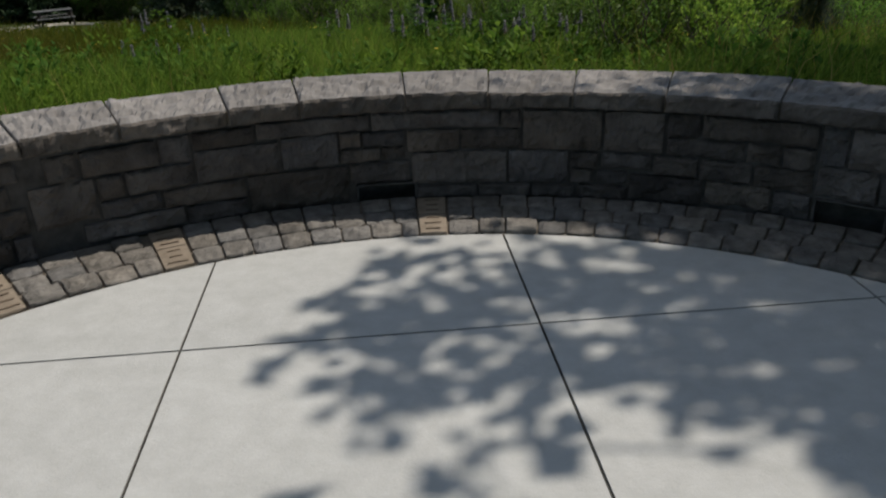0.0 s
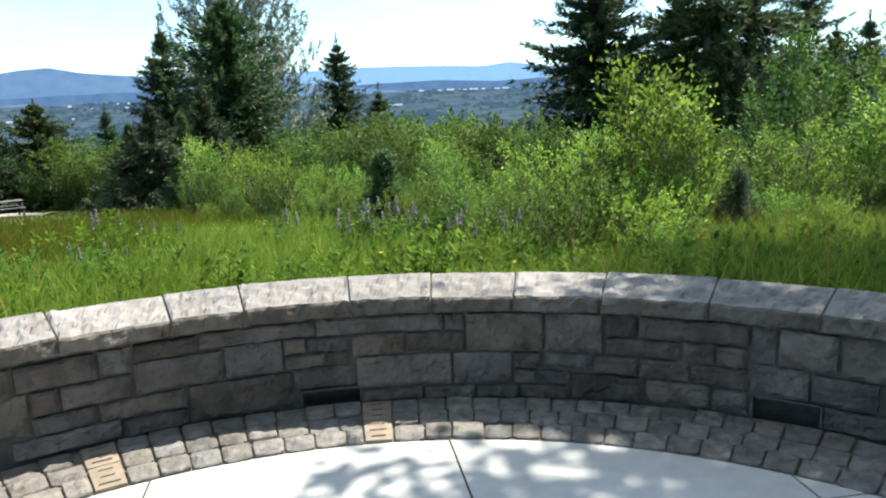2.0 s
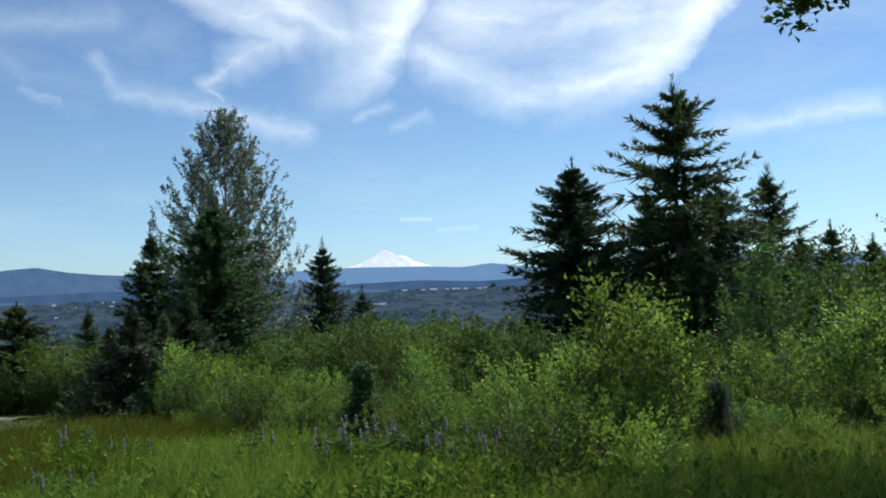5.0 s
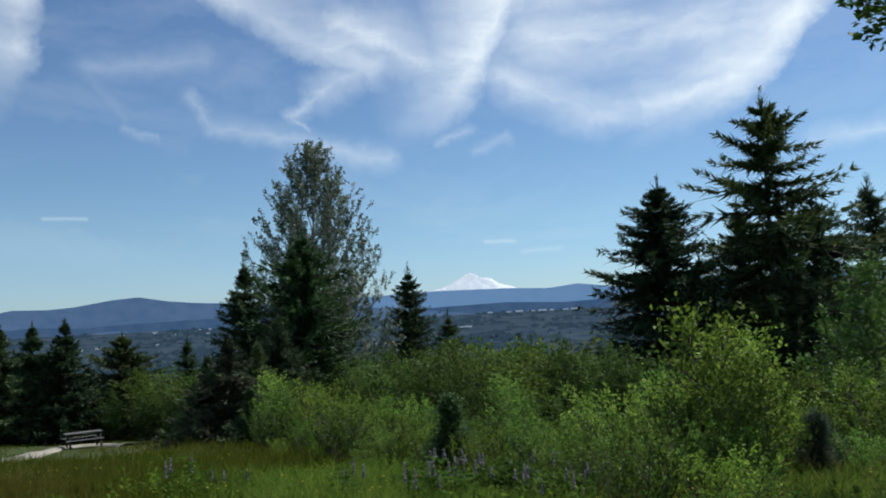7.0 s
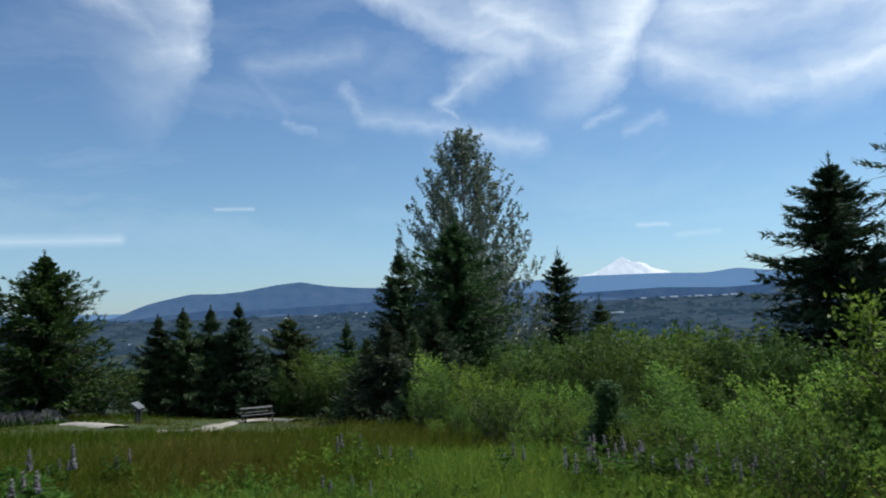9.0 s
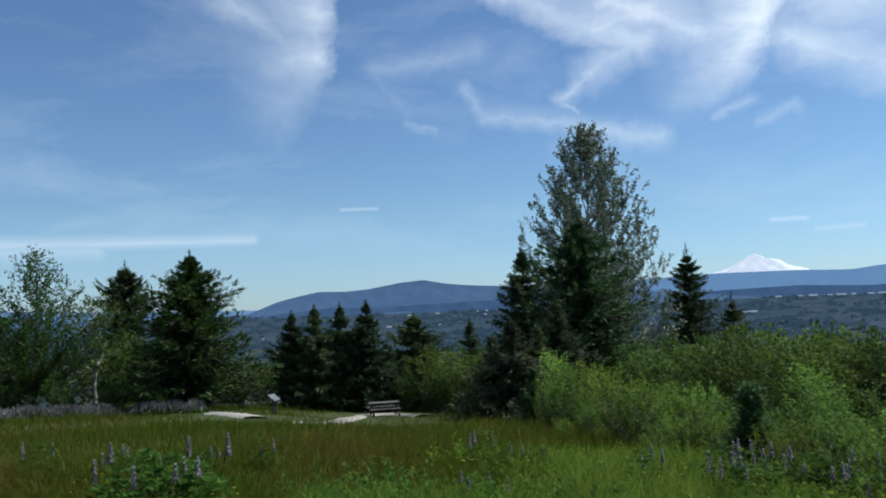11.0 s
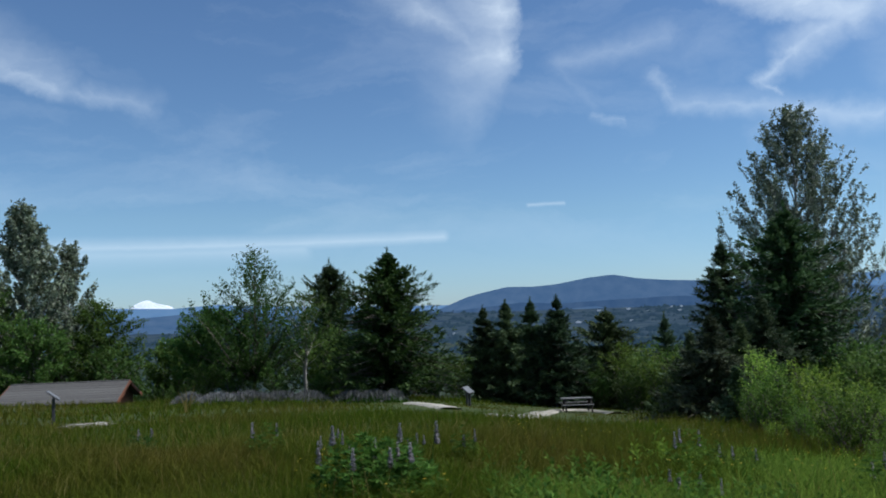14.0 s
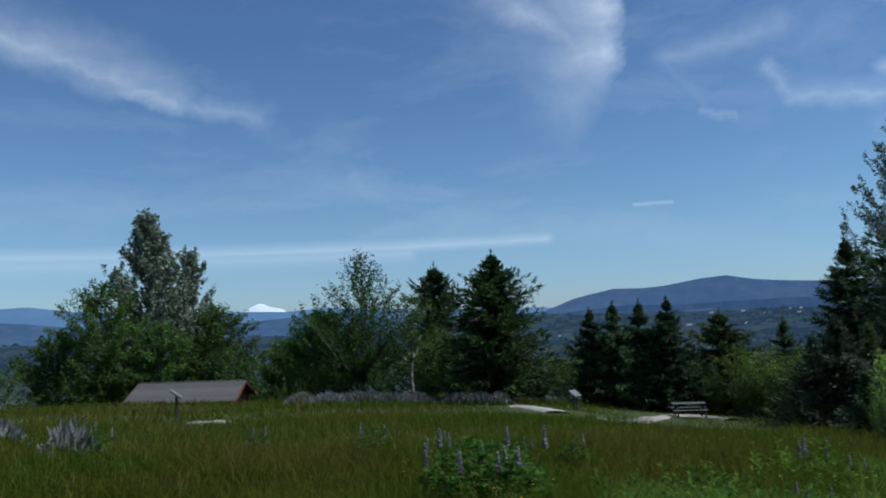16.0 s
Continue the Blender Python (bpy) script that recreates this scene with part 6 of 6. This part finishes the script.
def weed_kind(seed, stems, tall, wide):
    """An upright leafy herb: several stalks set with narrow leaves."""
    rng = np.random.default_rng(seed)
    ob = thing("weed", (0, 0, 0), "upright leafy green weed growing in the meadow grass", "plant", "meadow weeds")
    B, W, S, soups = [], [], [], []
    for i in range(stems):
        a, r = rng.uniform(0, 6.28), wide * math.sqrt(rng.uniform(0, 1))
        foot = np.array([r * math.cos(a), r * math.sin(a), 0.0])
        top = foot + np.array([0.5 * foot[0] + rng.normal(0, 0.05), 0.5 * foot[1] + rng.normal(0, 0.05), tall * rng.uniform(0.6, 1.0)])
        soups.append(tube(np.stack([foot, (foot + top) / 2 + rng.normal(0, 0.015, 3), top]), [0.006, 0.005, 0.002], 3))
        m = 18
        u = rng.uniform(0.15, 1.0, (m, 1))
        ang = rng.uniform(0, 6.28, m)
        B.append(foot + (top - foot) * u)
        W.append(np.stack([np.cos(ang), np.sin(ang), rng.uniform(0.3, 1.5, m)], -1))
        S.append(rng.uniform(0.06, 0.125, m) * (1.15 - 0.5 * u[:, 0]))
    S = np.concatenate(S)
    soups.append(kites(np.concatenate(B), np.concatenate(W), np.tile([0, 0, 1.0], (len(S), 1)) + rng.normal(0, 0.4, (len(S), 3)), S, S * 0.42, 0.2))
    part("foliage", quads("foliage", *join(soups)), "weed", ob)
    ob["used"] = 0
    return ob


weeds = [weed_kind(170, 12, 0.42, 0.25), weed_kind(171, 16, 0.50, 0.34), weed_kind(172, 20, 0.40, 0.40), weed_kind(173, 10, 0.55, 0.2)]
spots = []
for i in range(110):
    az, d = rng.uniform(-34, 40), rng.uniform(4.6, 9) if i < 100 else rng.uniform(10, 14)
    x, y, z = at_bearing(az - (10 if i >= 100 else 0), d)
    if math.hypot(x - CX, y - CY) > R_BACK + 0.62:
        spots.append((x, y, z - 0.02, rng.uniform(0.6, 1.1) * (1.15 if -6 < az < 18 and 6 < d < 11 else 1.0)))
for i in range(75):
    x, y, z = at_bearing(rng.uniform(14, 44), rng.uniform(5.2, 11.5))
    if math.hypot(x - CX, y - CY) > R_BACK + 0.62:
        spots.append((x, y, z - 0.02, rng.uniform(0.55, 1.1)))
for i in range(40):
    az = rng.uniform(-6, 20)
    x, y, z = at_bearing(az, float(thicket_near(az)) - rng.uniform(0.6, 4.2))
    if math.hypot(x - CX, y - CY) > R_BACK + 0.62:
        spots.append((x, y, z - 0.02, rng.uniform(0.7, 1.05)))
set_out(weeds, spots, 132)


def mauve_drift(az, d, wide, tall, seed):
    """A drift of hazy mauve flowering plants at the far edge of the meadow."""
    rng = np.random.default_rng(seed)
    x, y, z = at_bearing(az, d)
    ob = thing("flower_drift", (x, y, z), "drift of dusty mauve flowering plants at the meadow edge", "flowers", "mauve drifts")
    tagged(ob, kind="stuff")
    n = int(420 * wide)
    p = np.stack([rng.normal(0, wide * 0.3, n), rng.normal(0, 0.5, n), np.zeros(n)], -1)
    way = np.stack([rng.normal(0, 0.25, n), rng.normal(0, 0.25, n), np.ones(n)], -1)
    h = tall * rng.uniform(0.5, 1.0, n) * np.exp(-(p[:, 0] / (wide * 0.55)) ** 2)
    up = rng.normal(0, 1, (n, 3))
    part("stalks", quads("stalks", *kites(p, way, up, h, np.full(n, 0.05))), "herb", ob)
    tip = p + way / np.linalg.norm(way, axis=1, keepdims=True) * (h * 0.6)[:, None]
    part("blooms", quads("blooms", *kites(tip, way, up, h * 0.5, np.full(n, 0.08), 0.4)), "mauve", ob, "dusty mauve bloom spikes")
    ob.rotation_euler.z = radians(-az)


for i, (az, d, wide) in enumerate([(-50.0, 40, 2.4), (-48.0, 41, 3.0), (-45.8, 41, 2.6), (-43.8, 42, 2.0), (-40.6, 42, 2.0), (-39.2, 41.5, 2.0), (-37.6, 41, 1.2), (-52.0, 41, 1.6), (-71.2, 22, 1.2), (-66.9, 15.5, 0.8)]):
    mauve_drift(az, d, wide, 0.68, 140 + i)


def dry_tuft(az, d, seed):
    """A tuft of bleached dead stalks leaning out of the meadow."""
    rng = np.random.default_rng(seed)
    x, y, z = at_bearing(az, d)
    ob = thing("dry_grass_tuft", (x, y, z), "tuft of bleached dead stalks standing in the meadow", "grass")
    for i in range(9):
        a, tall = rng.uniform(0, 6.28), rng.uniform(0.55, 1.0)
        out = np.array([math.cos(a), math.sin(a), 0.0]) * rng.uniform(0.15, 0.55)
        line = np.stack([out * 0.15, out * 0.5 + [0, 0, tall * 0.6], out + [0, 0, tall]])
        part("stalk", quads("stalk", *tube(line, [0.018, 0.013, 0.006], 4)), "seed", ob, "bleached dead stalk")


dry_tuft(-52.1, 31.5, 180)


def grass_sheet(name, label, zones, seed, mat="grass"):
    rng = np.random.default_rng(seed)
    soups = []
    for a0, a1, d0, d1, count, tall, wide in zones:
        az = np.radians(rng.uniform(a0, a1, count))
        d = np.sqrt(rng.uniform(d0 ** 2, d1 ** 2, count))
        x, y = d * np.sin(az), d * np.cos(az)
        # tufts: blades gather
        x += rng.normal(0, 0.02 + 0.002 * d, count)
        y += rng.normal(0, 0.02 + 0.002 * d, count)
        ok = np.hypot(x - CX, y - CY) > R_BACK + 0.03
        for t in TRACKS:
            for q in t[::2]:
                ok &= (x - q[0]) ** 2 + (y - q[1]) ** 2 > 0.62 ** 2
        x, y, d = x[ok], y[ok], d[ok]
        n = len(x)
        z = ground_z(x, y) - 0.02
        patch = 0.70 + 0.75 * np.sin(x * 0.9 + np.sin(y * 0.7) * 2) * np.sin(y * 1.1 + 1.3)
        h = tall * rng.uniform(0.45, 1.15, n) * (0.75 + 0.4 * patch)
        near = np.full(n, 99.0)
        for t in TRACKS[:2]:
            for q in t[::3]:
                near = np.minimum(near, np.hypot(x - q[0], y - q[1]))
        h *= np.clip((near - 0.6) / 5.0, 0.16, 1.0)
        patch_c = np.hypot(x - TRACKS[2][30, 0], y - TRACKS[2][30, 1])
        h *= np.clip((patch_c - 0.4) / 3.0, 0.25, 1.0)
        lean = rng.normal(0, 0.42, (n, 2)) + [0.10, -0.05]
        base = np.stack([x, y, z], -1)
        mid = base + np.stack([lean[:, 0] * h * 0.4, lean[:, 1] * h * 0.4, h * 0.6], -1)
        tip = base + np.stack([lean[:, 0] * h * 1.1, lean[:, 1] * h * 1.1, h * (1 - 0.25 * (lean ** 2).sum(1))], -1)
        a = rng.uniform(0, np.pi, n)
        s = np.stack([np.cos(a), np.sin(a), np.zeros(n)], -1) * (wide * rng.uniform(0.6, 1.3, n) / 2)[:, None]
        if d0 >= 15:
            V = np.stack([base - s, base + s, tip + s * 0.15, tip - s * 0.15], 1).reshape(-1, 3)
            F = np.arange(n * 4).reshape(-1, 4)
        else:
            V = np.stack([base - s, base + s, mid + s * 0.75, mid - s * 0.75, tip + s * 0.12, tip - s * 0.12], 1).reshape(-1, 3)
            k = np.arange(n)[:, None] * 6
            F = np.stack([k + [0, 1, 2, 3], k + [3, 2, 4, 5]], 1).reshape(-1, 4)
        soups.append((V, F))
    return tagged(made(name, quads(name, *join(soups)), mat), label, "grass", kind="stuff")


grass_sheet("grass", "lush green meadow grass beyond the wall", [
    (-30, 48, 4.2, 8.5, 47000, 0.36, 0.0095), (-15, 46, 8.5, 14, 25000, 0.40, 0.016)], 149, "fresh_grass")
grass_sheet("meadow_grass", "tall meadow grass with tawny patches", [
    (-75, -30, 4.2, 8.5, 22000, 0.38, 0.008), (-85, -13, 8.5, 15, 43000, 0.38, 0.0145), (-85, 14, 15, 26, 44000, 0.38, 0.026), (-85, -8, 26, 50, 30000, 0.34, 0.055)], 150)
grass_sheet("seed_grass", "thin tawny seed stalks standing above the grass", [
    (-50, 14, 4.5, 9, 1300, 0.52, 0.004), (14, 48, 4.8, 11.5, 2200, 0.60, 0.005), (-85, -25, 9, 20, 4000, 0.52, 0.006), (-85, 0, 20, 46, 6000, 0.48, 0.012)], 151, "seed")


def buttercups():
    rng = np.random.default_rng(160)
    n = 900
    az, d = np.radians(rng.uniform(-45, 30, n)), rng.uniform(5, 22, n)
    x, y = d * np.sin(az), d * np.cos(az)
    ok = np.array([noise.noise((a * 0.35, b * 0.35, 2.0)) > 0.12 for a, b in zip(x, y)]) & (np.hypot(x - CX, y - CY) > R_BACK + 0.25)
    x, y = x[ok], y[ok]
    c = np.stack([x, y, ground_z(x, y) + rng.uniform(0.25, 0.45, len(x))], -1)
    soups = []
    for k in range(5):
        a = k * 1.2566
        soups.append(kites(c, np.tile([math.cos(a), math.sin(a), 0.5], (len(c), 1)), np.tile([0, 0, 1.0], (len(c), 1)), 0.018, 0.016, 0.2))
    tagged(made("buttercups", quads("buttercups", *join(soups)), "yellow"), "scattered small yellow meadow flowers", "flowers", kind="stuff")


buttercups()
